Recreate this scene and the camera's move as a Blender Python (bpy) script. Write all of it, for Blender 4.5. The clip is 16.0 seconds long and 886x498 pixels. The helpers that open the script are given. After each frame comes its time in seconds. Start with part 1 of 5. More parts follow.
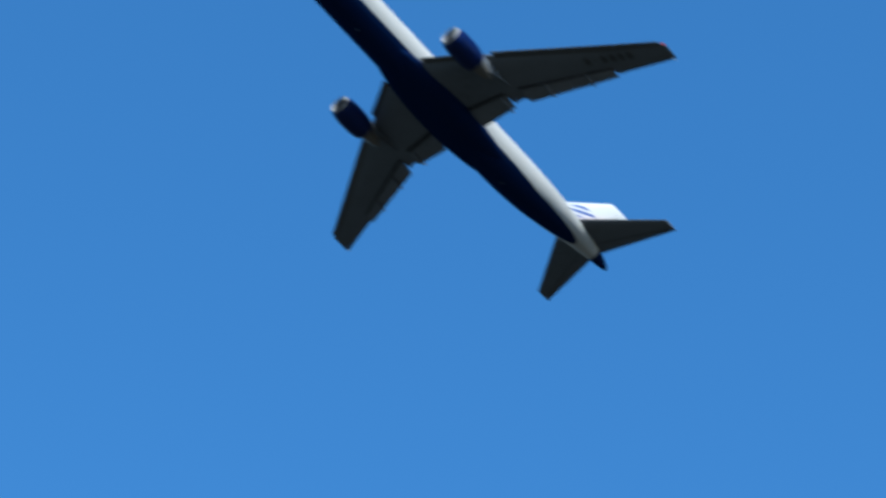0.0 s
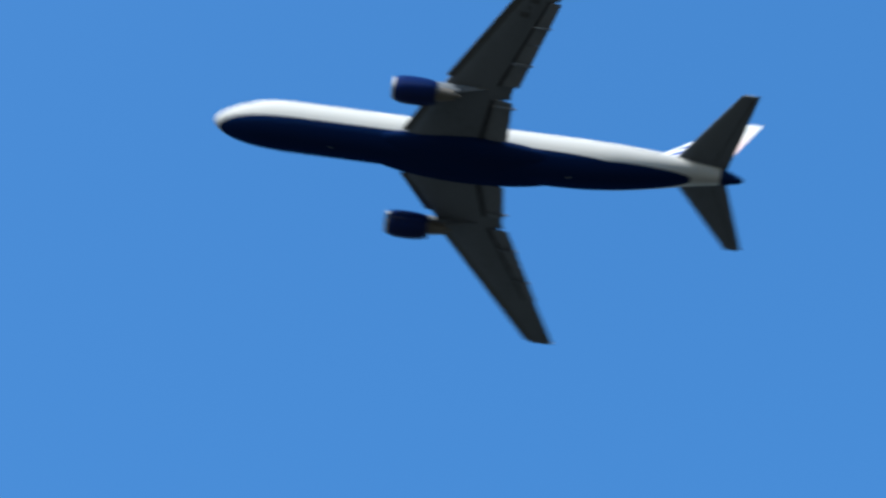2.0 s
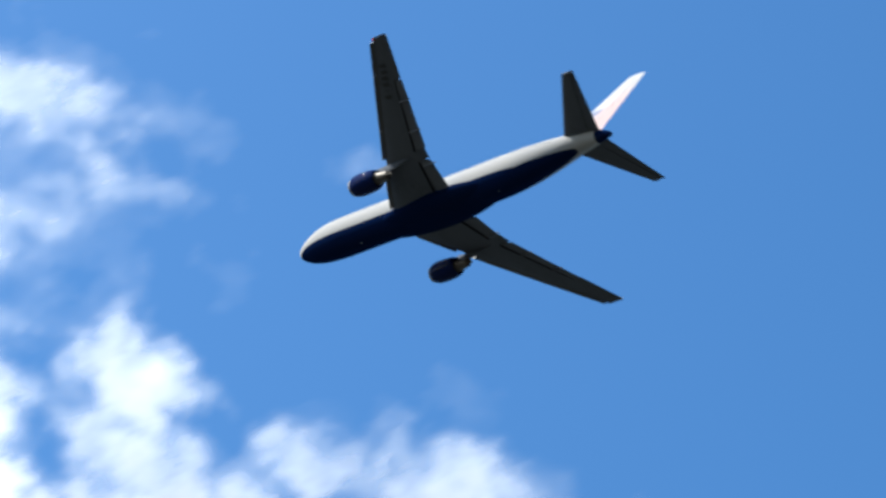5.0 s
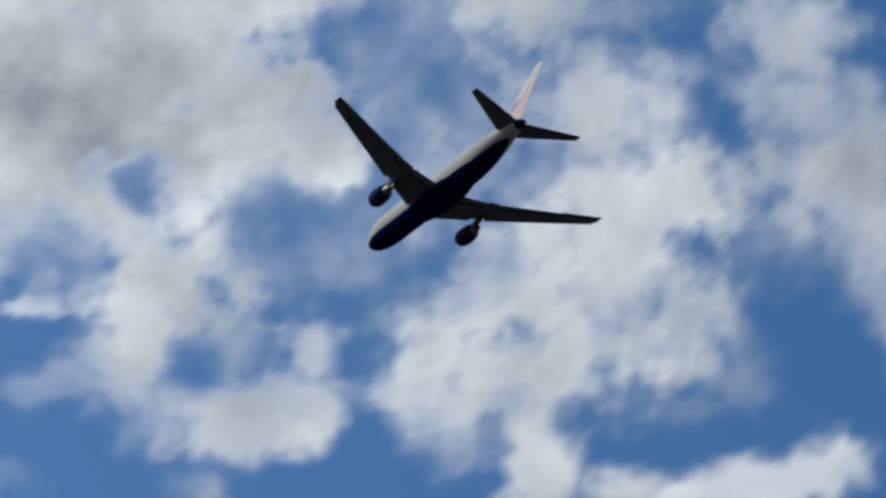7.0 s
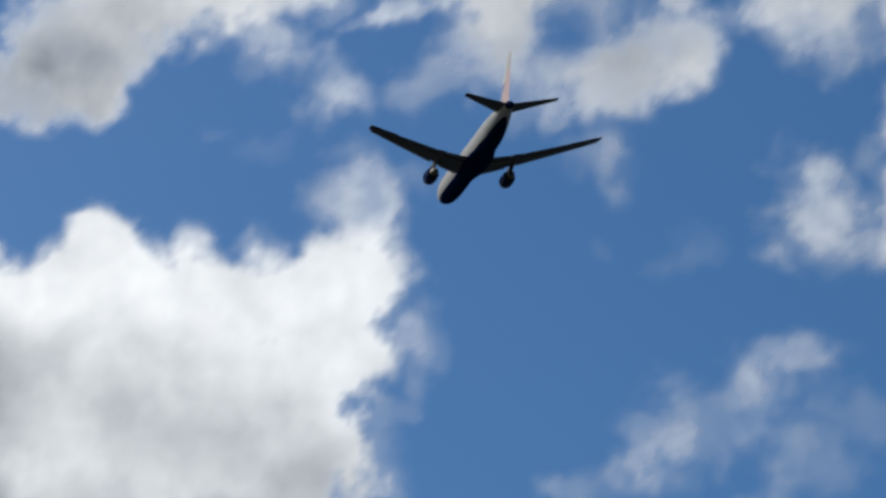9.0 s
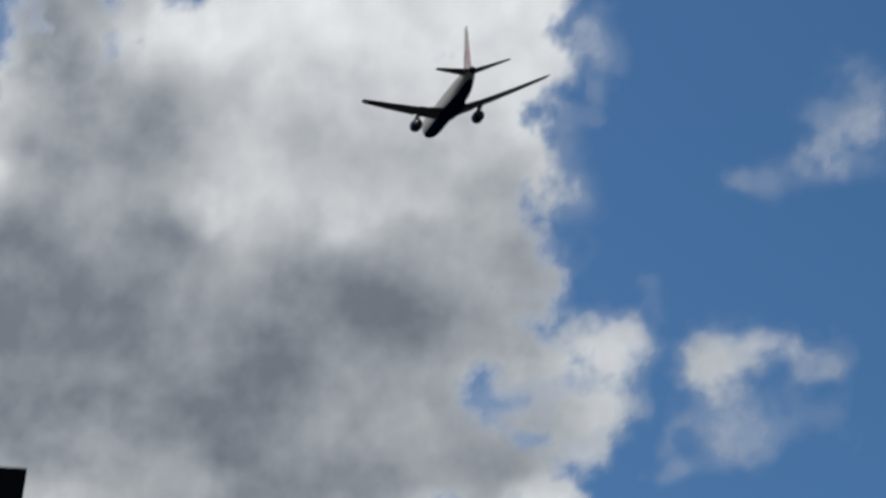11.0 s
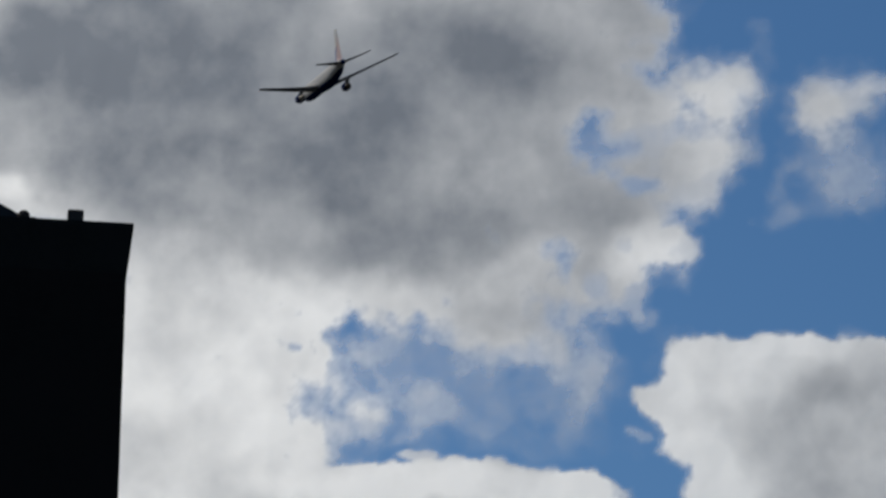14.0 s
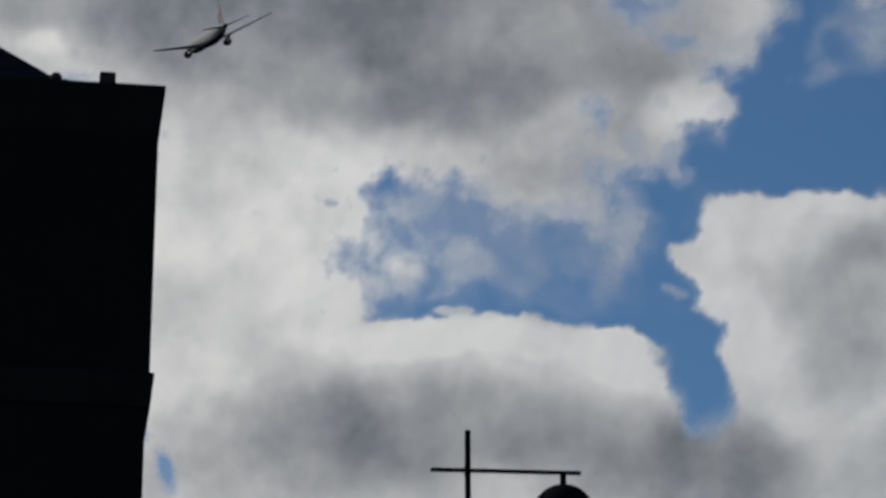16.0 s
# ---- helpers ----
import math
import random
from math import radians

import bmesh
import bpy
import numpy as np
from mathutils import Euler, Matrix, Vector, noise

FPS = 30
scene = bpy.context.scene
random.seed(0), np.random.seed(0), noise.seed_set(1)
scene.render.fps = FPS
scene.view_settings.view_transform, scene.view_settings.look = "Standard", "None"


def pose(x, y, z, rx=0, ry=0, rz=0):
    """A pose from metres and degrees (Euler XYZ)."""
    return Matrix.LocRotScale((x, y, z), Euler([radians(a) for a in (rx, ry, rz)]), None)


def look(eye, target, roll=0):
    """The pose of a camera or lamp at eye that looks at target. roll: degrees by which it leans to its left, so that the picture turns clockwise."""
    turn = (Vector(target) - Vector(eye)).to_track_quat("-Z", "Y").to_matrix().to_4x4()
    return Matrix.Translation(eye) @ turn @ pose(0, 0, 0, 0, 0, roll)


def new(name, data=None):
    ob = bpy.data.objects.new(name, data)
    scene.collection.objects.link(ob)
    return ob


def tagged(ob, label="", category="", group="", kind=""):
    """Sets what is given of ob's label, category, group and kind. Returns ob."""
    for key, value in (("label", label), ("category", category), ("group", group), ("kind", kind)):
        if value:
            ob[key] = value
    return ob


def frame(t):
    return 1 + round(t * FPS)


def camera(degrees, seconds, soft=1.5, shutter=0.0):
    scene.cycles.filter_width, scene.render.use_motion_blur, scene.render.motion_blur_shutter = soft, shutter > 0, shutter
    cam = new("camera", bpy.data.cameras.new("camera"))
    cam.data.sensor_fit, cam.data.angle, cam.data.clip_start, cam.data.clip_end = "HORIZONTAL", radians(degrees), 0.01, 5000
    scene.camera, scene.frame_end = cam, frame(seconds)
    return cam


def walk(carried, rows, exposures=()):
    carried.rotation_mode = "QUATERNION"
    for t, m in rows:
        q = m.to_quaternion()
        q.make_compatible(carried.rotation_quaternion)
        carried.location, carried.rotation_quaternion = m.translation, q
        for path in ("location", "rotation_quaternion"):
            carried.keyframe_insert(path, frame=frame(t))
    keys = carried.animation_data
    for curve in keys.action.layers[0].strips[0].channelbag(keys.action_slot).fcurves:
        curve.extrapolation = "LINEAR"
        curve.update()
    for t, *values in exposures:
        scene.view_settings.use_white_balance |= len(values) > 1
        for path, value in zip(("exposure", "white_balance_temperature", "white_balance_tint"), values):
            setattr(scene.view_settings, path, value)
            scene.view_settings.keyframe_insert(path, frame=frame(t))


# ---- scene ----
cam = camera(15.71, 16.0, soft=2.8, shutter=0.9)
walk(cam, [
    (0, pose(-0.14, 0.09, 1.420, 134.193, -3.715, -123.504)),
    (0.5, pose(-0.14, 0.09, 1.420, 137.727, -3.882, -118.920)),
    (1, pose(-0.14, 0.09, 1.420, 142.334, -0.697, -104.208)),
    (1.5, pose(-0.14, 0.09, 1.420, 144.335, 1.352, -93.134)),
    (2, pose(-0.14, 0.09, 1.420, 145.985, 2.071, -80.885)),
    (2.5, pose(-0.14, 0.09, 1.420, 147.532, 0.500, -68.681)),
    (3, pose(-0.14, 0.09, 1.420, 147.821, -0.109, -63.251)),
    (3.2, pose(-0.14, 0.09, 1.420, 147.849, -1.513, -59.667)),
    (5.3, pose(-0.14, 0.09, 1.420, 139.384, -10.717, -38.351)),
    (5.5, pose(-0.14, 0.09, 1.420, 138.576, -11.294, -36.688)),
    (6, pose(-0.14, 0.09, 1.420, 136.458, -11.597, -32.270)),
    (6.5, pose(-0.14, 0.09, 1.420, 134.225, -10.171, -26.628)),
    (7, pose(-0.14, 0.09, 1.420, 131.578, -7.775, -21.313)),
    (7.5, pose(-0.14, 0.09, 1.420, 130.015, -5.083, -15.835)),
    (8, pose(-0.14, 0.09, 1.420, 128.154, -2.629, -11.958)),
    (8.5, pose(-0.14, 0.09, 1.420, 126.045, -1.293, -9.754)),
    (9, pose(-0.14, 0.09, 1.420, 124.255, -1.063, -7.498)),
    (9.5, pose(-0.14, 0.09, 1.420, 122.906, -1.016, -6.535)),
    (10, pose(-0.14, 0.09, 1.420, 121.537, -0.241, -4.710)),
    (10.2, pose(-0.14, 0.09, 1.420, 120.951, 0.279, -3.921)),
    (12.3, pose(-0.132, 0.08, 1.440, 116.543, 0.575, -1.492)),
    (12.5, pose(-0.124, 0.07, 1.464, 116.099, 0.371, -1.342)),
    (13, pose(-0.111, 0.059, 1.480, 115.080, 0.340, -1.305)),
    (13.5, pose(-0.083, 0.049, 1.498, 114.809, 0.312, -0.924)),
    (14, pose(-0.065, 0.043, 1.508, 114.563, 0.458, -0.511)),
    (14.5, pose(-0.044, 0.035, 1.524, 114.227, 0.249, -0.291)),
    (15, pose(-0.028, 0.022, 1.550, 113.789, -0.066, -0.035)),
    (15.5, pose(-0.021, 0.009, 1.579, 112.666, 0.043, -0.199)),
    (16, pose(0, 0, 1.600, 112.000, -0.000, -0.000)),
], exposures=[(0, 1.04, 5650, 0), (0.5, 1.18, 5650, 0), (1, 1.12, 5700, 1), (1.5, 1.33, 5850, 2), (3, 1.48, 6250, 5), (5.3, 1.05, 6300, 6), (5.5, 0.95, 6350, 7), (6, 0.67, 6380, 8), (6.5, 0.36, 6330, 7), (7, -0.01, 6380, 7), (9, -0.09, 6430, 8), (12.5, -0.51, 6480, 8), (14.5, -0.44, 6580, 9), (15.5, -0.43, 6680, 9), (16, -0.64, 6680, 9)])

# ---- sky, sun ----
SUN_AZ, SUN_EL = -65.0, 40.0       # degrees; azimuth from +y towards +x


def sky_and_sun():
    world = bpy.data.worlds.new("sky")
    scene.world = world
    world.use_nodes = True
    nt = world.node_tree
    sky = nt.nodes.new("ShaderNodeTexSky")
    sky.sky_type, sky.sun_disc = "NISHITA", False
    sky.sun_elevation, sky.sun_rotation = radians(SUN_EL), radians(SUN_AZ)
    sky.altitude, sky.air_density, sky.dust_density, sky.ozone_density = 200, 1.0, 1.2, 4.0
    hue = nt.nodes.new("ShaderNodeHueSaturation")
    hue.inputs["Hue"].default_value, hue.inputs["Saturation"].default_value = 0.498, 1.21
    back = nt.nodes["Background"]
    back.inputs["Strength"].default_value = 0.115
    nt.links.new(sky.outputs[0], hue.inputs["Color"])
    nt.links.new(hue.outputs[0], back.inputs["Color"])
    lamp = bpy.data.lights.new("sun", "SUN")
    lamp.energy, lamp.angle, lamp.color = 5.0, radians(0.53), (1.0, 0.945, 0.855)
    sun = new("sun", lamp)
    a, e = radians(SUN_AZ), radians(SUN_EL)
    way = Vector((math.sin(a) * math.cos(e), math.cos(a) * math.cos(e), math.sin(e)))
    sun.matrix_world = look(way * 300, (0, 0, 0))


sky_and_sun()


# ---- materials ----
def mat(name, color=(0.5, 0.5, 0.5), rough=0.5, metal=0.0, coat=0.0, emit=0.0):
    m = bpy.data.materials.new(name)
    m.use_nodes = True
    b = m.node_tree.nodes["Principled BSDF"]
    b.inputs["Base Color"].default_value = (*color, 1)
    b.inputs["Roughness"].default_value = rough
    b.inputs["Metallic"].default_value = metal
    b.inputs["Coat Weight"].default_value = coat
    b.inputs["Specular IOR Level"].default_value = 0.5 if rough < 0.3 or metal else 0.0
    if emit:
        b.inputs["Emission Color"].default_value = (*color, 1)
        b.inputs["Emission Strength"].default_value = emit
    return m


class Nodes:
    """Short forms for building a node tree."""

    def __init__(self, m):
        self.nt = m.node_tree
        self.bsdf = self.nt.nodes.get("Principled BSDF")

    def add(self, kind, **props):
        n = self.nt.nodes.new(kind)
        for k, v in props.items():
            if k == "operation":
                n.operation = v
            elif k == "blend_type":
                n.blend_type, n.data_type = v, "RGBA"
            elif k == "data_type":
                n.data_type = v
            elif k == "attribute_name":
                n.attribute_name = v
        return n

    def link(self, a, b):
        self.nt.links.new(a, b)

    def math(self, op, a, b=0.0, c=0.0, clamp=False):
        n = self.add("ShaderNodeMath", operation=op)
        n.use_clamp = clamp
        for i, v in enumerate((a, b, c)):
            if isinstance(v, (int, float)):
                n.inputs[i].default_value = v
            else:
                self.link(v, n.inputs[i])
        return n.outputs[0]

    def noise(self, vec, scale, detail=4.0, rough=0.55):
        n = self.add("ShaderNodeTexNoise")
        n.inputs["Scale"].default_value = scale
        n.inputs["Detail"].default_value = detail
        n.inputs["Roughness"].default_value = rough
        if vec is not None:
            self.link(vec, n.inputs["Vector"])
        return n.outputs["Fac"]

    def span(self, v, a, b, lo=0.0, hi=1.0, smooth=False):
        n = self.add("ShaderNodeMapRange")
        n.interpolation_type = "SMOOTHSTEP" if smooth else "LINEAR"
        self.link(v, n.inputs[0])
        for i, x in zip((1, 2, 3, 4), (a, b, lo, hi)):
            n.inputs[i].default_value = x
        return n.outputs[0]

    def mix(self, fac, a, b):
        n = self.add("ShaderNodeMix", data_type="RGBA")
        for sock, v in ((n.inputs[0], fac), (n.inputs[6], a), (n.inputs[7], b)):
            if isinstance(v, (int, float)):
                sock.default_value = v
            elif isinstance(v, tuple):
                sock.default_value = (*v, 1)
            else:
                self.link(v, sock)
        return n.outputs[2]

    def bump(self, height, strength=0.2, dist=0.02):
        n = self.add("ShaderNodeBump")
        n.inputs["Strength"].default_value, n.inputs["Distance"].default_value = strength, dist
        self.link(height, n.inputs["Height"])
        self.link(n.outputs[0], self.bsdf.inputs["Normal"])


def worn(name, color, dirt, rough=0.4, metal=0.0, coat=0.0, scale=0.8, amount=0.5, stretch=(1, 1, 1), relief=0.0):
    """A surface in one paint or metal, with grime at two scales and uneven gloss."""
    m = mat(name, color, rough, metal, coat)
    n = Nodes(m)
    tc = n.add("ShaderNodeTexCoord")
    mp = n.add("ShaderNodeMapping")
    mp.inputs["Scale"].default_value = stretch
    n.link(tc.outputs["Object"], mp.inputs["Vector"])
    big = n.noise(mp.outputs[0], scale, 5)
    fine = n.noise(mp.outputs[0], scale * 9, 6, 0.65)
    f = n.math("MULTIPLY", n.span(big, 0.35, 0.75), n.span(fine, 0.3, 0.7))
    n.link(n.mix(n.math("MULTIPLY", f, amount), color, dirt), n.bsdf.inputs["Base Color"])
    n.link(n.math("MULTIPLY_ADD", fine, 0.3, rough - 0.15), n.bsdf.inputs["Roughness"])
    if relief:
        n.bump(fine, 0.4, relief)
    return m


WHITE, NAVY = (0.295, 0.292, 0.29), (0.003, 0.010, 0.042)


def livery():
    """White paint above a navy belly; the dividing line climbs towards the tail. Frames and lap joints show as faint lines."""
    m = mat("livery_paint", WHITE, 0.35, 0, 0.0)
    m.node_tree.nodes["Principled BSDF"].inputs["Specular IOR Level"].default_value = 0.0
    n = Nodes(m)
    tc = n.add("ShaderNodeTexCoord")
    xyz = n.add("ShaderNodeSeparateXYZ")
    n.link(tc.outputs["Object"], xyz.inputs[0])
    x, z = xyz.outputs[0], xyz.outputs[2]
    rise = n.span(x, -13.8, -21.9, 0.0, 1.2)
    line = n.math("ADD", rise, -1.62)
    navy = n.span(n.math("SUBTRACT", line, z), -0.02, 0.02)
    mp = n.add("ShaderNodeMapping")
    mp.inputs["Scale"].default_value = (0.25, 1.2, 1.2)
    n.link(tc.outputs["Object"], mp.inputs["Vector"])
    grime = n.math("MULTIPLY", n.span(n.noise(mp.outputs[0], 1.0, 5), 0.4, 0.8), n.span(n.noise(mp.outputs[0], 7.0, 5), 0.35, 0.7))
    white = n.mix(n.math("MULTIPLY", grime, 0.45), WHITE, (0.38, 0.365, 0.345))
    blue = n.mix(n.math("MULTIPLY", grime, 0.5), NAVY, (0.008, 0.011, 0.03))
    n.link(n.mix(navy, white, blue), n.bsdf.inputs["Base Color"])
    n.link(n.math("MULTIPLY_ADD", grime, 0.2, 0.3), n.bsdf.inputs["Roughness"])
    ring = n.math("ABSOLUTE", n.math("SUBTRACT", n.math("FRACT", n.math("MULTIPLY", x, 0.38)), 0.5))
    n.bump(n.span(ring, 0.0, 0.008), 0.25, 0.01)
    return m


def fin_paint():
    """White fin with slanting navy bars low in front and a soft red field towards the rudder."""
    pale = (0.4, 0.398, 0.4)
    m = mat("fin_paint", pale, 0.35, 0, 0.0)
    m.node_tree.nodes["Principled BSDF"].inputs["Specular IOR Level"].default_value = 0.0
    n = Nodes(m)
    tc = n.add("ShaderNodeTexCoord")
    xyz = n.add("ShaderNodeSeparateXYZ")
    n.link(tc.outputs["Object"], xyz.inputs[0])
    x, z = xyz.outputs[0], xyz.outputs[2]
    # distance behind the swept leading edge
    chord = n.math("SUBTRACT", n.math("MULTIPLY_ADD", z, -0.93, -15.8), x)
    slant = n.math("ADD", n.math("MULTIPLY", chord, 0.95), n.math("MULTIPLY", z, -0.42))
    bar = n.math("GREATER_THAN", n.math("FRACT", n.math("MULTIPLY", slant, 0.85)), 0.45)
    front = n.math("MULTIPLY", n.span(chord, 0.35, 0.4), n.span(chord, 2.7, 2.3))
    low = n.span(z, 6.3, 5.8)
    navy = n.math("MULTIPLY", bar, n.math("MULTIPLY", front, low))
    wav = n.noise(tc.outputs["Object"], 0.6, 3)
    red = n.math("MULTIPLY", n.span(chord, 1.6, 3.6, smooth=True), n.span(n.math("MULTIPLY_ADD", wav, 2.0, z), 11.6, 7.0, smooth=True))
    col = n.mix(n.math("MULTIPLY", red, 0.3), pale, (0.62, 0.25, 0.23))
    n.link(n.mix(navy, col, (0.04, 0.07, 0.22)), n.bsdf.inputs["Base Color"])
    return m


M_LIVERY = livery()
M_FIN = fin_paint()
M_NAVY = worn("navy_paint", NAVY, (0.008, 0.01, 0.025), 0.35, 0, 0.0, 0.6, 0.6, (0.4, 1, 1))
M_NAVY.node_tree.nodes["Principled BSDF"].inputs["Specular IOR Level"].default_value = 0.0
M_COWL = worn("cowl_paint", (0.003, 0.009, 0.05), (0.012, 0.014, 0.03), 0.3, 0, 0.15, 1.0, 0.5, (0.5, 1, 1))
M_WING = worn("wing_grey_paint", (0.085, 0.093, 0.108), (0.044, 0.048, 0.055), 0.45, 0, 0, 0.5, 0.7, (0.5, 0.25, 1))
M_FLAP = worn("flap_grey_paint", (0.098, 0.105, 0.12), (0.05, 0.053, 0.06), 0.45, 0, 0, 0.7, 0.6, (0.5, 0.3, 1))
M_SLAT = worn("slat_metal", (0.04, 0.042, 0.046), (0.02, 0.02, 0.02), 0.5, 0.3, 0, 0.7, 0.5)
M_LIP = worn("polished_lip", (0.3, 0.295, 0.29), (0.15, 0.145, 0.14), 0.5, 0.0, 0, 1.5, 0.4)
M_CORE = worn("exhaust_metal", (0.085, 0.075, 0.065), (0.06, 0.05, 0.045), 0.55, 0.6, 0, 1.2, 0.7)
M_DARK = mat("dark_glass", (0.012, 0.014, 0.018), 0.12, 0, 0.2)
M_FAN = worn("fan_metal", (0.05, 0.05, 0.055), (0.02, 0.02, 0.02), 0.4, 0.6, 0, 2.0, 0.5)
M_MARK = mat("black_marking", (0.015, 0.015, 0.018), 0.5)
M_FADED = mat("faded_marking", (0.05, 0.052, 0.056), 0.6)
M_RED = mat("red_lamp_glass", (1.0, 0.06, 0.03), 0.2, emit=0.25)
M_CLEAR = mat("clear_lamp_glass", (0.8, 0.78, 0.75), 0.2, emit=0.1)
M_IRON = worn("black_painted_iron", (0.008, 0.008, 0.009), (0.012, 0.011, 0.010), 0.5, 0, 0, 3.0, 0.6, relief=0.004)
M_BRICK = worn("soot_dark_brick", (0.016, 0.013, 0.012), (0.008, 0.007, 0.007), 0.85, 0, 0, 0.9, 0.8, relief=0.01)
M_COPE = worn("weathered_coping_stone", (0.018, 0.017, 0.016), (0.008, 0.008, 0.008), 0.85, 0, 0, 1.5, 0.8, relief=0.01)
M_SLATE = worn("grey_roof_slate", (0.03, 0.031, 0.034), (0.012, 0.012, 0.013), 0.6, 0, 0, 1.2, 0.7, relief=0.006)
M_TERRA = worn("sooty_clay", (0.05, 0.04, 0.036), (0.02, 0.018, 0.017), 0.8, 0, 0, 3.0, 0.7)


def ground_mat():
    m = worn("dark_ground", (0.05, 0.05, 0.05), (0.03, 0.045, 0.02), 0.9, 0, 0, 0.02, 0.9, relief=0.02)
    return m


def cloud_mat():
    """Vapour that lets daylight through: thin parts clear to the sky behind. Its grey shade and bright tops are painted
    into the colour by the thick attribute.
    """
    m = bpy.data.materials.new("cloud_vapour")
    m.use_nodes = True
    n = Nodes(m)
    n.nt.nodes.remove(n.bsdf)
    edge, body = n.add("ShaderNodeAttribute", attribute_name="cover"), n.add("ShaderNodeAttribute", attribute_name="thick")
    tc = n.add("ShaderNodeTexCoord")
    fine = n.math("SUBTRACT", n.noise(tc.outputs["Object"], 0.045, 5, 0.6), 0.5)
    wide = n.math("SUBTRACT", n.noise(tc.outputs["Object"], 0.013, 5, 0.5), 0.5)
    c = edge.outputs["Fac"]
    rim = n.math("MULTIPLY", n.math("MULTIPLY", c, n.math("SUBTRACT", 1.0, c)), 4.0)
    frays = n.math("ADD", n.math("MULTIPLY", fine, 0.38), n.math("MULTIPLY", wide, 0.75))
    cover = n.math("MULTIPLY_ADD", rim, frays, c, clamp=True)
    broad = n.math("SUBTRACT", n.noise(tc.outputs["Object"], 0.0065, 4, 0.45), 0.5)
    folds = n.math("ADD", n.math("MULTIPLY", fine, 0.13), n.math("MULTIPLY_ADD", wide, 0.38, n.math("MULTIPLY", broad, 0.6)))
    thick = n.math("ADD", n.math("ADD", body.outputs["Fac"], 0.2), folds, clamp=True)
    # painted cloud shade: white to grey by thick, for both scattering colours
    col = n.mix(thick, (0.95, 0.94, 0.915), (0.2, 0.22, 0.25))
    dif, tra, clear = n.add("ShaderNodeBsdfDiffuse"), n.add("ShaderNodeBsdfTranslucent"), n.add("ShaderNodeBsdfTransparent")
    n.link(col, dif.inputs[0])
    n.link(col, tra.inputs[0])
    a, b = n.add("ShaderNodeMixShader"), n.add("ShaderNodeMixShader")
    a.inputs[0].default_value = 0.9
    n.link(dif.outputs[0], a.inputs[1])
    n.link(tra.outputs[0], a.inputs[2])
    n.link(cover, b.inputs[0])
    n.link(clear.outputs[0], b.inputs[1])
    n.link(a.outputs[0], b.inputs[2])
    n.link(b.outputs[0], n.nt.nodes["Material Output"].inputs[0])
    return m


# ---- mesh helpers ----
def part(name, data, material, parent=None, label=""):
    """Link a bmesh, or a mesh, as one object, under a thing or under a part."""
    if isinstance(data, bmesh.types.BMesh):
        bmesh.ops.recalc_face_normals(data, faces=data.faces)
        me = bpy.data.meshes.new(name)
        data.to_mesh(me)
        data.free()
    else:
        me = data
    if material and not me.materials:
        me.materials.append(material)
    ob = new(name, me)
    ob.parent = parent
    if label:
        tagged(ob, label)
    return ob


def smooth(ob, degrees=40):
    me = ob.data
    me.polygons.foreach_set("use_smooth", [True] * len(me.polygons))
    me.set_sharp_from_angle(angle=radians(degrees))
    return ob


def loft(rings, bm=None, close=True, caps=True):
    """Skin rings of equally many points."""
    bm = bm or bmesh.new()
    vs = [[bm.verts.new(p) for p in r] for r in rings]
    k = len(rings[0])
    for a, b in zip(vs, vs[1:]):
        for i in range(k if close else k - 1):
            j = (i + 1) % k
            bm.faces.new((a[i], a[j], b[j], b[i]))
    if caps and close:
        bm.faces.new(vs[0])
        bm.faces.new(vs[-1])
    return bm


def box(bm, x0, x1, y0, y1, z0, z1, bevel=0.0):
    vs = [bm.verts.new((x, y, z)) for x in (x0, x1) for y in (y0, y1) for z in (z0, z1)]
    fs = [bm.faces.new([vs[i] for i in f]) for f in ((0, 1, 3, 2), (4, 6, 7, 5), (0, 4, 5, 1), (2, 3, 7, 6), (0, 2, 6, 4), (1, 5, 7, 3))]
    if bevel:
        es = list({e for f in fs for e in f.edges})
        bmesh.ops.bevel(bm, geom=es, offset=bevel, segments=2, affect="EDGES")
    return bm


def tube(bm, a, b, r0, r1=None, seg=16):
    """A round bar from a to b."""
    a, b = Vector(a), Vector(b)
    r1 = r0 if r1 is None else r1
    q = (b - a).to_track_quat("Z", "Y")
    rings = [[p + q @ Vector((r * math.cos(t), r * math.sin(t), 0)) for t in (2 * math.pi * i / seg for i in range(seg))]
             for p, r in ((a, r0), (b, r1))]
    return loft(rings, bm)


def turn(profile, seg=40, axis="X", bm=None):
    """A body of revolution: rows of (along, radius)."""
    rings = []
    for s, r in profile:
        ring = []
        for i in range(seg):
            t = 2 * math.pi * i / seg
            c, d = r * math.cos(t), r * math.sin(t)
            ring.append((s, c, d) if axis == "X" else (c, d, s))
        rings.append(ring)
    return loft(rings, bm, caps=False)


# ---- ground ----
def ground():
    bm = bmesh.new()
    bmesh.ops.create_grid(bm, x_segments=8, y_segments=8, size=4800)
    g = part("ground", bm, ground_mat())
    tagged(g, "dark asphalt and grass ground reaching the horizon", "ground", kind="structure")


ground()

# ---- the airliner: x forward, y to port, z up; station s is metres behind the nose ----
X0 = 26.0


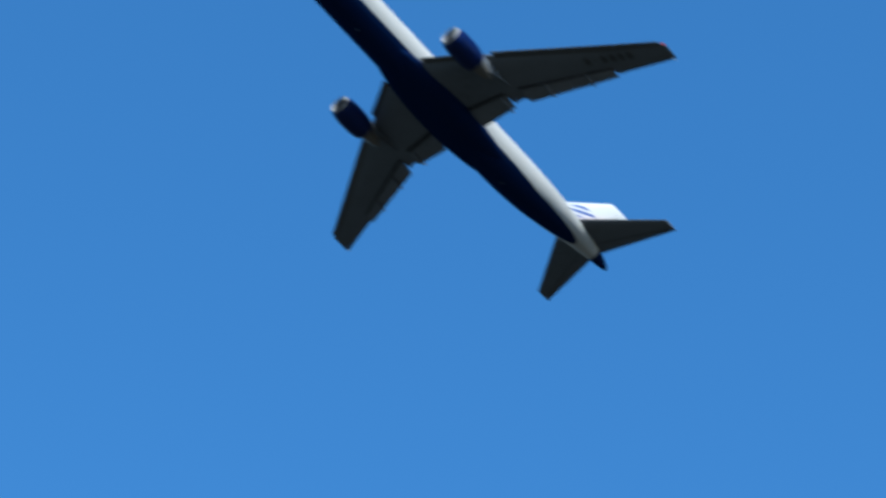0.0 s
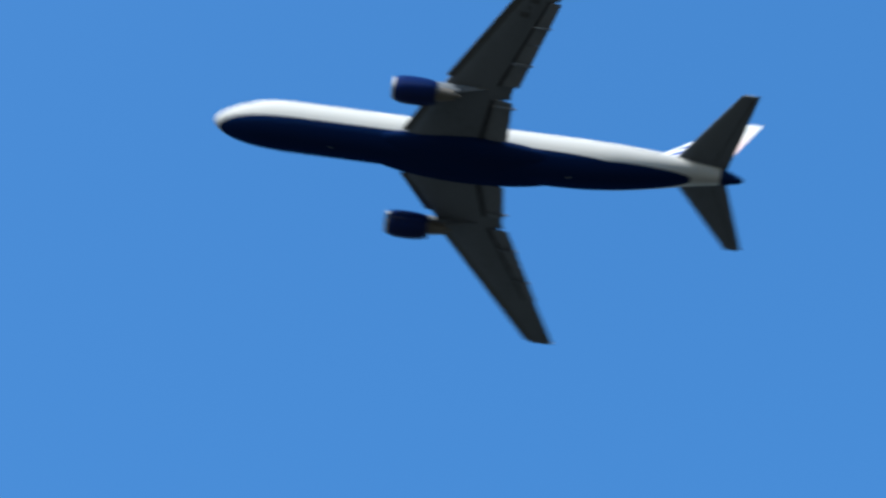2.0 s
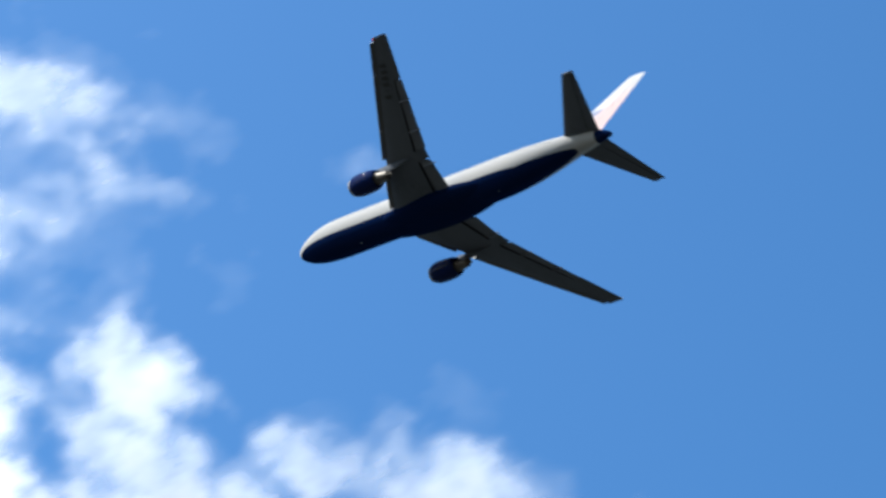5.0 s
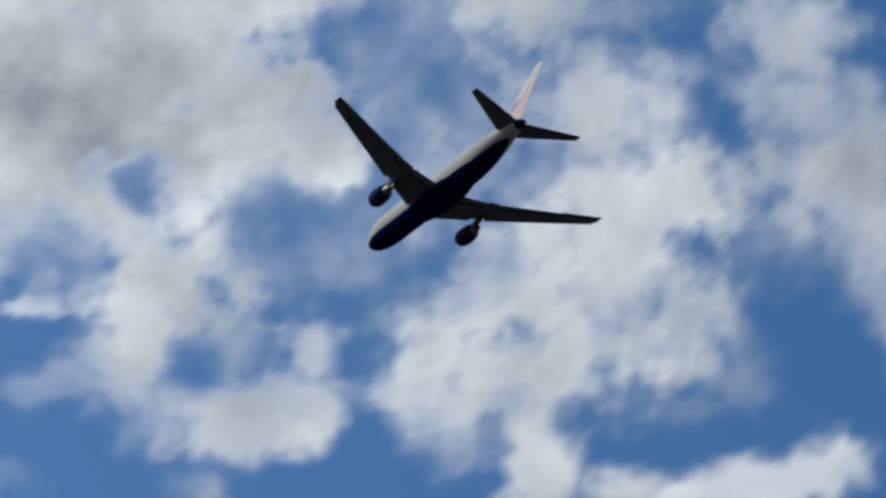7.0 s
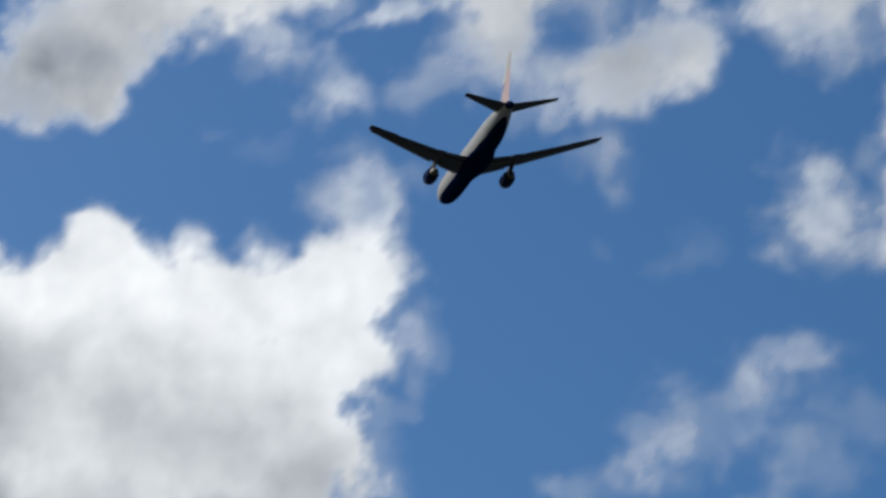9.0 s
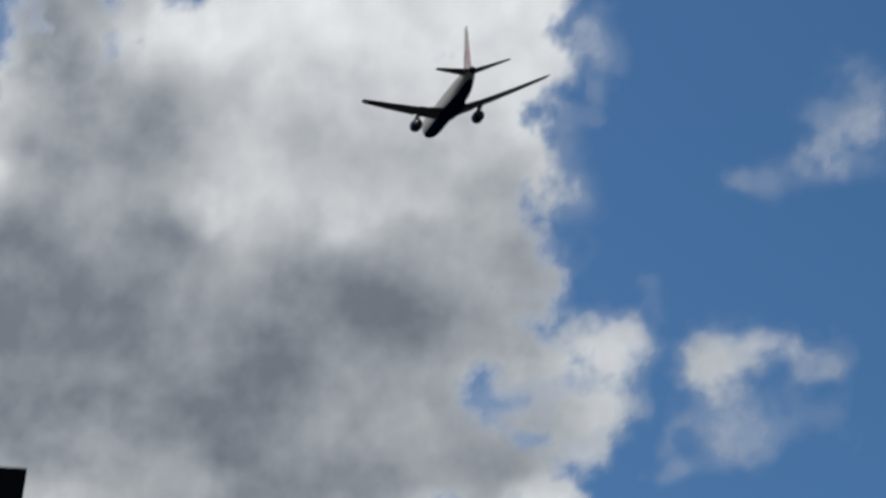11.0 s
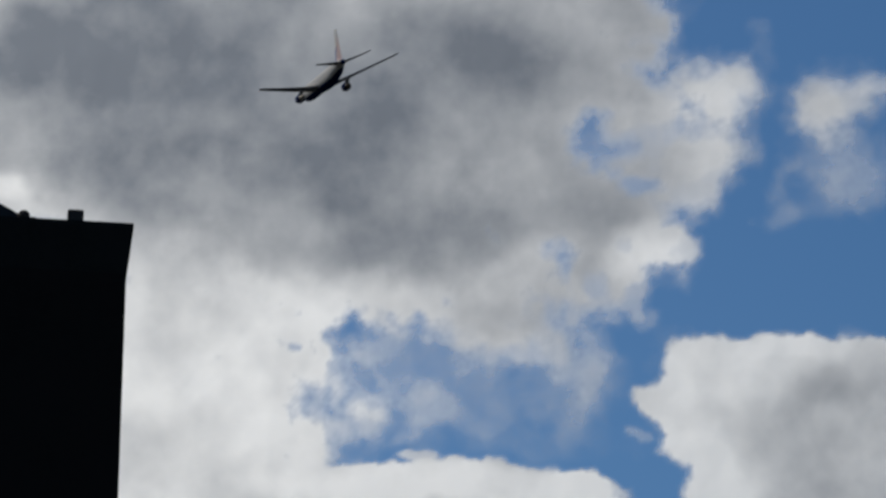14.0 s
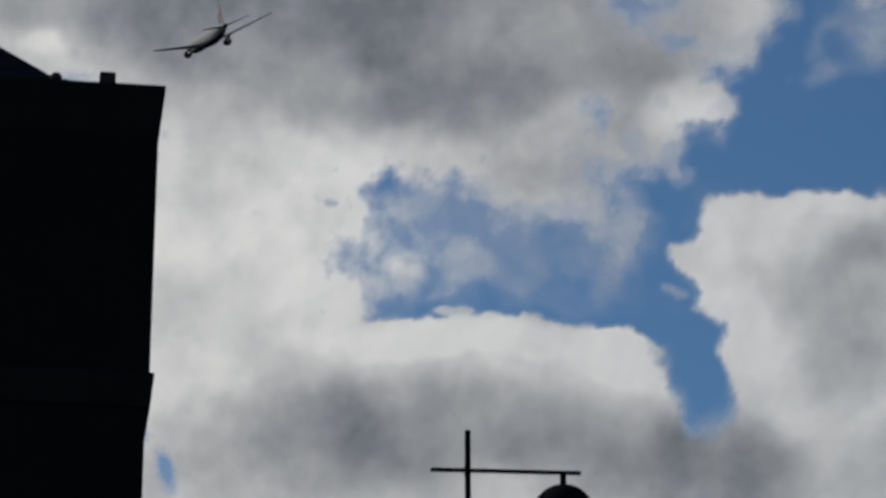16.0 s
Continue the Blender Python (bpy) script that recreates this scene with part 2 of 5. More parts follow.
def curve(keys, s):
    """Smooth value between keyed stations (monotone cubic)."""
    xs = [k[0] for k in keys]
    if s <= xs[0]:
        return keys[0][1]
    if s >= xs[-1]:
        return keys[-1][1]
    i = max(j for j in range(len(xs)) if xs[j] <= s)
    i = min(i, len(xs) - 2)

    def slope(j):
        if j == 0 or j == len(xs) - 1:
            a, b = (0, 1) if j == 0 else (len(xs) - 2, len(xs) - 1)
            return (keys[b][1] - keys[a][1]) / (xs[b] - xs[a])
        p = (keys[j][1] - keys[j - 1][1]) / (xs[j] - xs[j - 1])
        q = (keys[j + 1][1] - keys[j][1]) / (xs[j + 1] - xs[j])
        return 0.0 if p * q <= 0 else 2 * p * q / (p + q)
    h = xs[i + 1] - xs[i]
    t = (s - xs[i]) / h
    return ((2 * t ** 3 - 3 * t * t + 1) * keys[i][1] + (t ** 3 - 2 * t * t + t) * h * slope(i)
            + (3 * t * t - 2 * t ** 3) * keys[i + 1][1] + (t ** 3 - t * t) * h * slope(i + 1))


TOP = [(0, -0.60), (0.15, -0.25), (0.5, 0.12), (1, 0.48), (2, 1.05), (3, 1.62), (4.2, 2.15), (6, 2.55), (8, 2.7), (37, 2.7), (43, 2.62), (46, 2.5), (48.5, 2.3), (51, 1.95), (52.2, 1.5), (53.1, 1.0), (53.35, 0.72)]
LOW = [(0, -0.64), (0.15, -0.98), (0.5, -1.32), (1, -1.62), (2, -2.02), (3, -2.28), (4.2, -2.48), (6, -2.62), (8, -2.7), (33, -2.7), (37, -2.55), (40, -2.17), (43, -1.55), (46, -0.8), (48.5, -0.15), (51, 0.2), (52.2, 0.32), (53.1, 0.45), (53.35, 0.58)]
HALF = [(0, 0.02), (0.15, 0.42), (0.5, 0.8), (1, 1.15), (2, 1.62), (3, 1.95), (4.2, 2.22), (6, 2.43), (8, 2.515), (35, 2.515), (40, 2.35), (43, 2.08), (46, 1.7), (48.5, 1.3), (51, 0.85), (52.2, 0.56), (53.1, 0.3), (53.35, 0.1)]


def hull(s, n=56, grow=0.0):
    t, b, w = curve(TOP, s), curve(LOW, s), curve(HALF, s)
    c, h = (t + b) / 2 - 0.2, (t - b) / 2
    return [(X0 - s, (w + grow) * math.cos(a), c + (h + grow) * math.sin(a)) for a in (2 * math.pi * i / n for i in range(n))]


def naca(n=14):
    """Half-thickness over the chord, unit thickness ratio."""
    out = []
    for i in range(n + 1):
        x = 0.5 * (1 - math.cos(math.pi * i / n))
        out.append((x, 5 * (0.2969 * math.sqrt(x) - 0.126 * x - 0.3516 * x * x + 0.2843 * x ** 3 - 0.1036 * x ** 4)))
    return out


FOIL = naca()


def foil_ring(le, chord, thick, place, camber=0.015, cut=None):
    """A section as a ring of points. place(x, h): chordwise and upward metres to a point. cut: the lower surface ends there in a cove under the upper skin."""
    def y(x, t, side):
        cam_line = camber * 4 * x * (1 - x)
        return (cam_line + side * t * thick) * chord
    up = [(x * chord, y(x, t, 1)) for x, t in FOIL]
    dn = [(x * chord, y(x, t, -1)) for x, t in FOIL]
    if cut:
        last = 0.93
        up = [(x * chord, y(x, t, 1)) for x, t in FOIL if x < last]
        while len(up) < len(FOIL):
            up.append((up[-1][0] + 0.004 * chord, up[-1][1] - 0.002 * chord))
        low = [(x * chord, y(x, t, -1)) for x, t in FOIL if x < cut]
        roof = np.interp(cut * chord, [p[0] for p in up], [p[1] for p in up]) - 0.022 * chord
        low.append((cut * chord, low[-1][1]))
        low.append((cut * chord + 0.01, roof))
        while len(low) < len(FOIL):
            low.append((low[-1][0] + (up[-1][0] - low[-1][0]) * 0.5, roof + (up[-1][1] - 0.006 * chord - roof) * 0.5))
        dn = low
    ring = up + dn[::-1][(0 if cut else 1):-1]
    return [place(le + x, h) for x, h in ring]


def wing_at(y):
    """Leading edge station, trailing edge station, height, thickness ratio at the span y."""
    le = curve_lin(((0, 18.1), (2.2, 19.4), (8.3, 23.05), (23.5, 33.18)), y)
    te = curve_lin(((0, 29.3), (2.2, 29.4), (7.8, 29.75), (23.5, 35.75)), y)
    z = curve_lin(((0, -1.98), (2.5, -1.72), (23.5, 1.1)), y) + 0.15 * (y / 23.5) ** 3
    return le, te, z, curve_lin(((0, 0.135), (8, 0.122), (23.5, 0.11)), y)


def curve_lin(keys, v):
    return float(np.interp(v, [k[0] for k in keys], [k[1] for k in keys]))


def panel(y0, y1, side, f0, f1, dx=0.0, dz=0.0, thick=0.12, steps=8, droop=0.0):
    """A slat or a flap: a small foil that runs along the wing between two spans and two chord fractions."""
    rings = []
    for i in range(steps + 1):
        y = y0 + (y1 - y0) * i / steps
        le, te, z, _ = wing_at(y)
        c = te - le
        a, ch = le + f0 * c, (f1 - f0) * c

        def place(s, h, a=a, y=y, z=z, ch=ch):
            return (X0 - s - dx, side * y, z + h + dz - droop * (s - a))
        rings.append(foil_ring(a, ch, thick, place, 0.03))
    return loft(rings)


def airliner():
    plane = new("airliner")
    tagged(plane, "white and navy twin-engine jet airliner climbing with flaps out", "airplane")
    # fuselage, belly fairing, tail cone
    st = [0, 0.05, 0.15, 0.3, 0.5, 0.75] + [1 + 0.35 * i for i in range(22)] + [9 + 1.0 * i for i in range(26)] + [35 + 0.5 * i for i in range(33)]
    smooth(part("fuselage", loft([hull(s) for s in st if s <= 51.0]), M_LIVERY, plane, "white fuselage with a navy belly"))
    smooth(part("tail_cone", loft([hull(s) for s in (51.0, 51.3, 51.7, 52.2, 52.6, 53.0, 53.2, 53.35)]), M_NAVY, plane, "dark navy tail cone"))
    rings = []
    for i in range(29):
        s = 16.6 + 17.9 * i / 28
        k = math.sin(math.pi * i / 28) ** 0.55
        w, low = 1.5 + 1.3 * k, -2.35 - 0.72 * k
        rings.append([(X0 - s, w * math.copysign(abs(math.cos(a)) ** 0.75, math.cos(a)), -1.75 + (1.75 + low) * -math.copysign(abs(math.sin(a)) ** 0.85, math.sin(a)) * (1 if math.sin(a) < 0 else -0.3))
                      for a in (2 * math.pi * j / 40 for j in range(40))])
    smooth(part("belly_fairing", loft(rings), M_NAVY, plane, "navy wing root fairing"))
    # cabin windows
    wb = bmesh.new()
    ring = [wb.verts.new((0.115 * math.cos(a), 0.0, 0.17 * math.sin(a))) for a in (2 * math.pi * i / 10 for i in range(10))]
    inner = [wb.verts.new((0.09 * math.cos(a), 0.012, 0.14 * math.sin(a))) for a in (2 * math.pi * i / 10 for i in range(10))]
    for i in range(10):
        wb.faces.new((ring[i], ring[(i + 1) % 10], inner[(i + 1) % 10], inner[i]))
    wb.faces.new(inner)
    pane = bpy.data.meshes.new("window")
    wb.to_mesh(pane)
    wb.free()
    pane.materials.append(M_DARK)
    for side in (1, -1):
        s = 7.4
        while s < 44.5:
            if not (16.2 < s < 17.6 or 36.8 < s < 38.0 or 26.6 < s < 27.6):
                t, b, w = curve(TOP, s), curve(LOW, s), curve(HALF, s)
                c, h = (t + b) / 2, (t - b) / 2
                y = w * math.sqrt(1 - ((0.82 - c) / h) ** 2)
                o = part("window", pane, None, plane)
                lean = math.degrees(math.atan2((0.82 - c) / h ** 2, y / w ** 2))
                yaw = math.degrees(math.atan((curve(HALF, s + 0.3) - curve(HALF, s - 0.3)) / 0.6))
                o.matrix_basis = pose(X0 - s, side * (y - 0.004), 0.62, side * lean, 0, (0 if side > 0 else 180) + side * yaw)
            s += 0.562
    # cockpit glazing: panels laid on the nose
    for side in (1, -1):
        for a0, a1, s0, s1 in ((58, 86, 2.05, 2.75), (30, 55, 2.35, 3.1), (16, 28, 2.9, 3.7)):
            bm = bmesh.new()
            grid = []
            for i in range(4):
                row = []
                for j in range(4):
                    s, a = s0 + (s1 - s0) * i / 3, radians(a0 + (a1 - a0) * j / 3)
                    t, b, w = curve(TOP, s), curve(LOW, s), curve(HALF, s)
                    row.append(bm.verts.new((X0 - s, side * (w + 0.012) * math.cos(a), (t + b) / 2 - 0.2 + ((t - b) / 2 + 0.012) * math.sin(a))))
                grid.append(row)
            for i in range(3):
                for j in range(3):
                    bm.faces.new((grid[i][j], grid[i + 1][j], grid[i + 1][j + 1], grid[i][j + 1]))
            part("cockpit_window", bm, M_DARK, plane, "dark cockpit window")
    # wings with their slats, flaps, fairings, lamps
    for side in (1, -1):
        bm = bmesh.new()
        for y0, y1, cut, k in ((0.5, 2.5, None, 3), (2.5, 7.0, 0.79, 6), (7.0, 8.5, None, 3), (8.5, 17.9, 0.77, 10), (17.9, 23.5, None, 8)):
            rings = []
            for i in range(k + 1):
                y = y0 + (y1 - y0) * i / k
                le, te, z, th = wing_at(y)
                inset = 0.15 if y > 2.4 else 0
                rings.append(foil_ring(le + inset, te - le - inset, th, lambda s, h, y=y, z=z: (X0 - s, side * y, z + h), 0.012, cut))
            loft(rings, bm)
        wing = smooth(part("wing", bm, M_WING, plane, "grey-painted swept wing"), 30)
        # blunt tip
        le, te, z, th = wing_at(23.5)
        rings = []
        for k, sh in ((0, 1), (0.18, 0.985), (0.3, 0.94), (0.36, 0.86)):
            rings.append(foil_ring(le + 0.15 + (1 - sh) * 1.2, (te - le - 0.15) * sh + 0.02, th * (1 - (k / 0.37) ** 2 * 0.8), lambda s, h, k=k: (X0 - s, side * (23.5 + k), z + h + k * 0.1)))
        smooth(part("wing_tip", loft(rings), M_WING, wing, "blunt grey wing tip"))
        for y0, y1 in ((2.6, 7.0), (9.0, 12.6), (12.65, 16.0), (16.05, 19.4), (19.45, 23.45)):
            smooth(part("slat", panel(y0, y1, side, -0.028, 0.135 if y0 < 8 else 0.22, -0.2, -0.17, 0.16, 4, 0.0), M_SLAT, wing, "dark metal leading edge slat"))
        smooth(part("inner_flap", panel(2.7, 6.95, side, 0.80, 1.035, 0, -0.2, 0.13, 4, 0.12), M_FLAP, wing, "lowered grey inner flap"))
        for y0, y1 in ((8.6, 13.2), (13.25, 17.8)):
            smooth(part("outer_flap", panel(y0, y1, side, 0.785, 1.06, 0, -0.12, 0.13, 5, 0.12), M_FLAP, wing, "lowered grey outer flap"))
        # black strip ahead of the flaps: the slot's shade, put in as colour
        for y0, y1 in ((2.6, 6.95), (8.55, 17.85)):
            part("flap_slot_shade", panel(y0, y1, side, 0.74, 0.80, 0, -0.02, 1.5, 5), M_MARK, wing, "black strip standing in for shade in the flap slot")
        for y, ln in ((6.35, 1.5), (11.1, 1.35), (15.2, 1.2)):
            le, te, z, th = wing_at(y)
            rings = []
            for i in range(13):
                u = i / 12
                r = 0.16 * math.sin(math.pi * u) ** 0.5 + 0.004
                s = te - 1.15 * ln + 2.3 * ln * u * 0.72
                rings.append([(X0 - s, side * y + r * 0.9 * math.cos(a), z - 0.30 - 0.1 * u + r * 1.5 * math.sin(a)) for a in (2 * math.pi * j / 12 for j in range(12))])
            smooth(part("flap_track_fairing", loft(rings), M_FLAP, wing, "slim flap track fairing"))
        le, te, z, th = wing_at(23.4)
        if side > 0:
            bm = bmesh.new()
            bmesh.ops.create_uvsphere(bm, u_segments=12, v_segments=8, radius=0.08, matrix=pose(X0 - le - 0.5, side * 23.72, z) @ Matrix.Diagonal((2.2, 1, 1, 1)))
            smooth(part("navigation_light", bm, M_RED, wing, "glowing red navigation lamp"))
        bm = bmesh.new()
        bmesh.ops.create_uvsphere(bm, u_segments=12, v_segments=8, radius=0.08, matrix=pose(X0 - te - 0.02, side * 23.55, z + 0.02))
        smooth(part("tail_light", bm, M_CLEAR, wing, "white wing tip lamp"))
        # engine with pylon
        ye, ze, se = side * 8.0, -3.1, 18.2
        eng = new("engine")
        eng.parent = plane
        eng.matrix_basis = pose(X0 - se, ye, ze)
        tagged(eng, "navy turbofan engine slung under the wing")
        cowl = [(-0.28, 1.12), (-0.5, 1.26), (-0.9, 1.36), (-1.6, 1.41), (-2.4, 1.41), (-3.2, 1.37), (-3.9, 1.26), (-4.35, 1.08), (-4.35, 1.03), (-3.6, 1.06), (-2.4, 1.08), (-1.2, 1.06), (-0.5, 1.0), (-0.3, 0.99)]
        smooth(part("cowl", turn(cowl), M_COWL, eng, "glossy navy engine cowl"))
        smooth(part("inlet_lip", turn([(-0.3, 0.985), (-0.12, 0.985), (-0.02, 1.0), (0.0, 1.03), (-0.03, 1.07), (-0.14, 1.095), (-0.29, 1.105)]), M_LIP, eng, "polished metal inlet lip"))
        fan = bmesh.new()
        for i in range(30):
            a = 2 * math.pi * i / 30
            ring = []
            for r, tw in ((0.3, 0.75), (0.65, 0.5), (1.03, 0.3)):
                c = Vector((0, math.cos(a) * r, math.sin(a) * r))
                tdir = Vector((math.sin(tw), -math.sin(a) * math.cos(tw), math.cos(a) * math.cos(tw)))
                w = 0.075 + 0.06 * r
                ring.append((fan.verts.new(c + tdir * w + Vector((-0.95, 0, 0))), fan.verts.new(c - tdir * w + Vector((-0.95, 0, 0)))))
            for p, q in zip(ring, ring[1:]):
                fan.faces.new((p[0], p[1], q[1], q[0]))
        part("fan", fan, M_FAN, eng, "dark fan blades")
        smooth(part("spinner", turn([(-0.45, 0.002), (-0.52, 0.1), (-0.7, 0.22), (-0.95, 0.31), (-1.2, 0.31)], 24), M_FAN, eng))
        smooth(part("fan_case", turn([(-1.15, 0.2), (-1.15, 1.07), (-2.5, 1.05), (-2.5, 0.2)], 32), M_FAN, eng))
        smooth(part("core_nozzle", turn([(-3.2, 0.8), (-4.3, 0.78), (-5.2, 0.66), (-6.1, 0.5), (-6.1, 0.46), (-5.2, 0.58), (-4.2, 0.6)]), M_CORE, eng, "heat-stained bare metal exhaust nozzle"))
        smooth(part("exhaust_plug", turn([(-5.2, 0.4), (-6.0, 0.33), (-6.6, 0.16), (-6.85, 0.01)], 24), M_CORE, eng))
        rings = []
        for sx, z0, z1, w in ((-1.0, 1.15, 1.4, 0.05), (-2.0, 1.1, 1.62, 0.2), (-3.5, 0.9, 1.95, 0.27), (-5.0, 0.62, 2.05, 0.27), (-6.6, 0.72, 2.1, 0.22), (-8.2, 1.45, 2.15, 0.12), (-9.3, 1.9, 2.2, 0.03)):
            rings.append([(sx, w * math.cos(a), (z0 + z1) / 2 + (z1 - z0) / 2 * math.copysign(abs(math.sin(a)) ** 0.6, math.sin(a))) for a in (2 * math.pi * j / 20 for j in range(20))])
        smooth(part("pylon", loft(rings), M_WING, eng, "grey engine pylon"))
    # tailplanes
    for side in (1, -1):
        rings = []
        for i in range(9):
            y = 0.3 + 8.95 * i / 8
            le = 45.65 + (52.2 - 45.65) * (y - 0.3) / 8.95
            te = 51.5 + (53.95 - 51.5) * (y - 0.3) / 8.95
            z = 1.02 + 0.085 * y
            rings.append(foil_ring(le, te - le, 0.11, lambda s, h, y=y, z=z: (X0 - s, side * y, z + h), 0.0))
        tp = smooth(part("tailplane", loft(rings), M_WING, plane, "grey-painted tailplane"), 30)
        rr = []
        for i in range(2):
            y = 1.6 + 7.2 * i
            le = 45.85 + 6.5 * (y - 0.3) / 8.95
            te = 51.5 + 2.45 * (y - 0.3) / 8.95
            z, hs = 1.02 + 0.085 * y, le + 0.70 * (te - le)
            rr.append([(X0 - hs, side * y, z - 0.2 + 0.012 * y), (X0 - hs - 0.06, side * y, z - 0.2 + 0.012 * y), (X0 - hs - 0.06, side * y, z + 0.2 - 0.012 * y), (X0 - hs, side * y, z + 0.2 - 0.012 * y)])
        part("elevator_hinge", loft(rr), M_MARK, tp, "dark elevator hinge gap")
    # fin and rudder
    zs = [1.6, 2.3, 2.9, 3.4, 4.5, 6.0, 7.5, 9.0, 10.2, 10.75, 11.0, 11.08]
    rings = []
    for z in zs:
        le = curve_lin(((1.6, 41.5), (2.6, 42.9), (3.3, 44.7), (10.75, 51.7), (11.0, 52.15), (11.08, 52.7)), z)
        te = curve_lin(((1.6, 50.9), (3.0, 51.3), (11.0, 54.5), (11.08, 54.4)), z)
        rings.append(foil_ring(le, te - le, 0.10 if z < 10.8 else 0.05, lambda s, h, z=z: (X0 - s, h, z), 0.0))
    fin = smooth(part("fin", loft(rings), M_FIN, plane, "white fin with navy bars and a red rudder field"), 30)
    rr = []
    for z in (3.2, 10.4):
        le, te = curve_lin(((3.3, 44.7), (10.75, 51.7)), z), curve_lin(((3.0, 51.3), (11.0, 54.5)), z)
        hs, w = le + 0.68 * (te - le), 0.295 * (te - le) * 0.11
        rr.append([(X0 - hs, -w, z), (X0 - hs - 0.04, -w, z), (X0 - hs - 0.04, w, z), (X0 - hs, w, z)])
    part("rudder_hinge", loft(rr), M_MARK, fin, "dark rudder hinge gap")
    # underwing marking as plain bars, belly aerials
    for i, (w, h) in enumerate(((0.55, 0.9), (0.3, 0.2), (0.6, 0.9), (0.6, 0.9), (0.55, 0.9), (0.6, 0.9))):
        y = 16.3 + 0.78 * i
        le, te, z, th = wing_at(y)
        s = le + 0.42 * (te - le)
        bm = box(bmesh.new(), X0 - s - h / 2, X0 - s + h / 2, y - w / 2, y + w / 2, z - 0.052 * (te - le), z - 0.052 * (te - le) + 0.06)
        part("wing_marking", bm, M_FADED, plane, "plain black bar")
    for s, ln in ((12.0, 0.35), (36.0, 0.3)):
        bm = loft([[(X0 - s, 0.02, curve(LOW, s) + 0.02), (X0 - s - ln, 0.02, curve(LOW, s) + 0.02), (X0 - s - ln, -0.02, curve(LOW, s) + 0.02), (X0 - s, -0.02, curve(LOW, s) + 0.02)],
                   [(X0 - s - 0.15, 0.01, curve(LOW, s) - 0.3), (X0 - s - ln, 0.01, curve(LOW, s) - 0.3), (X0 - s - ln, -0.01, curve(LOW, s) - 0.3), (X0 - s - 0.15, -0.01, curve(LOW, s) - 0.3)]])
        part("aerial", bm, M_LIP, plane, "small pale blade aerial")
    return plane


PLANE = airliner()


# ---- dark house at the street side ----
def house():
    h = new("house")
    h.location = (-9, 45, 0)
    tagged(h, "tall soot-dark brick house seen against the light", "house")

    def at(bm):
        bmesh.ops.translate(bm, verts=bm.verts, vec=(3.88, -40, 0))
        bmesh.ops.rotate(bm, verts=bm.verts, cent=(0, 0, 0), matrix=Matrix.Rotation(radians(8), 3, "Z"))
        bmesh.ops.translate(bm, verts=bm.verts, vec=(5.12, -5, 0))
        return bm
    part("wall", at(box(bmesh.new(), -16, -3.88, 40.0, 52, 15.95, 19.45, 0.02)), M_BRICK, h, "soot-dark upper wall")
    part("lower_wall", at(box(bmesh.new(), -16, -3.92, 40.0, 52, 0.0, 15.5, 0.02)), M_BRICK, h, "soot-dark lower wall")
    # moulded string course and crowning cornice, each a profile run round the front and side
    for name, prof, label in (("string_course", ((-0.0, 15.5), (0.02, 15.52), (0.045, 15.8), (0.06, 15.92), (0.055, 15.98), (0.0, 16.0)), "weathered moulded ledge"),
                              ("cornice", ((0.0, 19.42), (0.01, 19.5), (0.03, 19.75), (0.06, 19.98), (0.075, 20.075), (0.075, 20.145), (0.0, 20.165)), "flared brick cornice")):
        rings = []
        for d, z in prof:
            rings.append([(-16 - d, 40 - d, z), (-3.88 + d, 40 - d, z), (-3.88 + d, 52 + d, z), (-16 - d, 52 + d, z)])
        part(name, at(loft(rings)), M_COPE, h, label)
    part("chimney_pot", at(box(bmesh.new(), -4.705, -4.485, 40.15, 40.37, 20.15, 20.415, 0.012)), M_TERRA, h, "square clay chimney pot")
    # slate roof behind the cornice
    bm = at(loft([[(-5.1, y, 20.16), (-5.1, y, 20.22), (-9.6, y, 22.7), (-14.1, y, 20.22), (-14.1, y, 20.16)] for y in (40.3, 51.6)]))
    roof = part("roof", bm, M_SLATE, h, "grey slate pitched roof")
    for i in range(9):
        z0 = 20.24 + 0.17 * i
        x0 = -5.2 - (z0 + 0.15 - 20.22) * 4.5 / 2.48
        part("gable_board", at(box(bmesh.new(), -19.2 - x0, x0, 40.24 - 0.012 * (i % 2), 40.3, z0, z0 + 0.155)), M_SLATE, h)
    bm = bmesh.new()
    bmesh.ops.create_uvsphere(bm, u_segments=16, v_segments=10, radius=0.085, matrix=pose(-5.30, 40.08, 20.235))
    smooth(part("finial", at(bm), M_TERRA, h, "rounded clay hip end"))
    bm = bmesh.new()
    box(bm, -5.24, -5.11, 40.02, 40.3, 20.14, 20.215, 0.03)
    part("vent_cap", at(bm), M_TERRA, h, "low dark vent cap")


house()


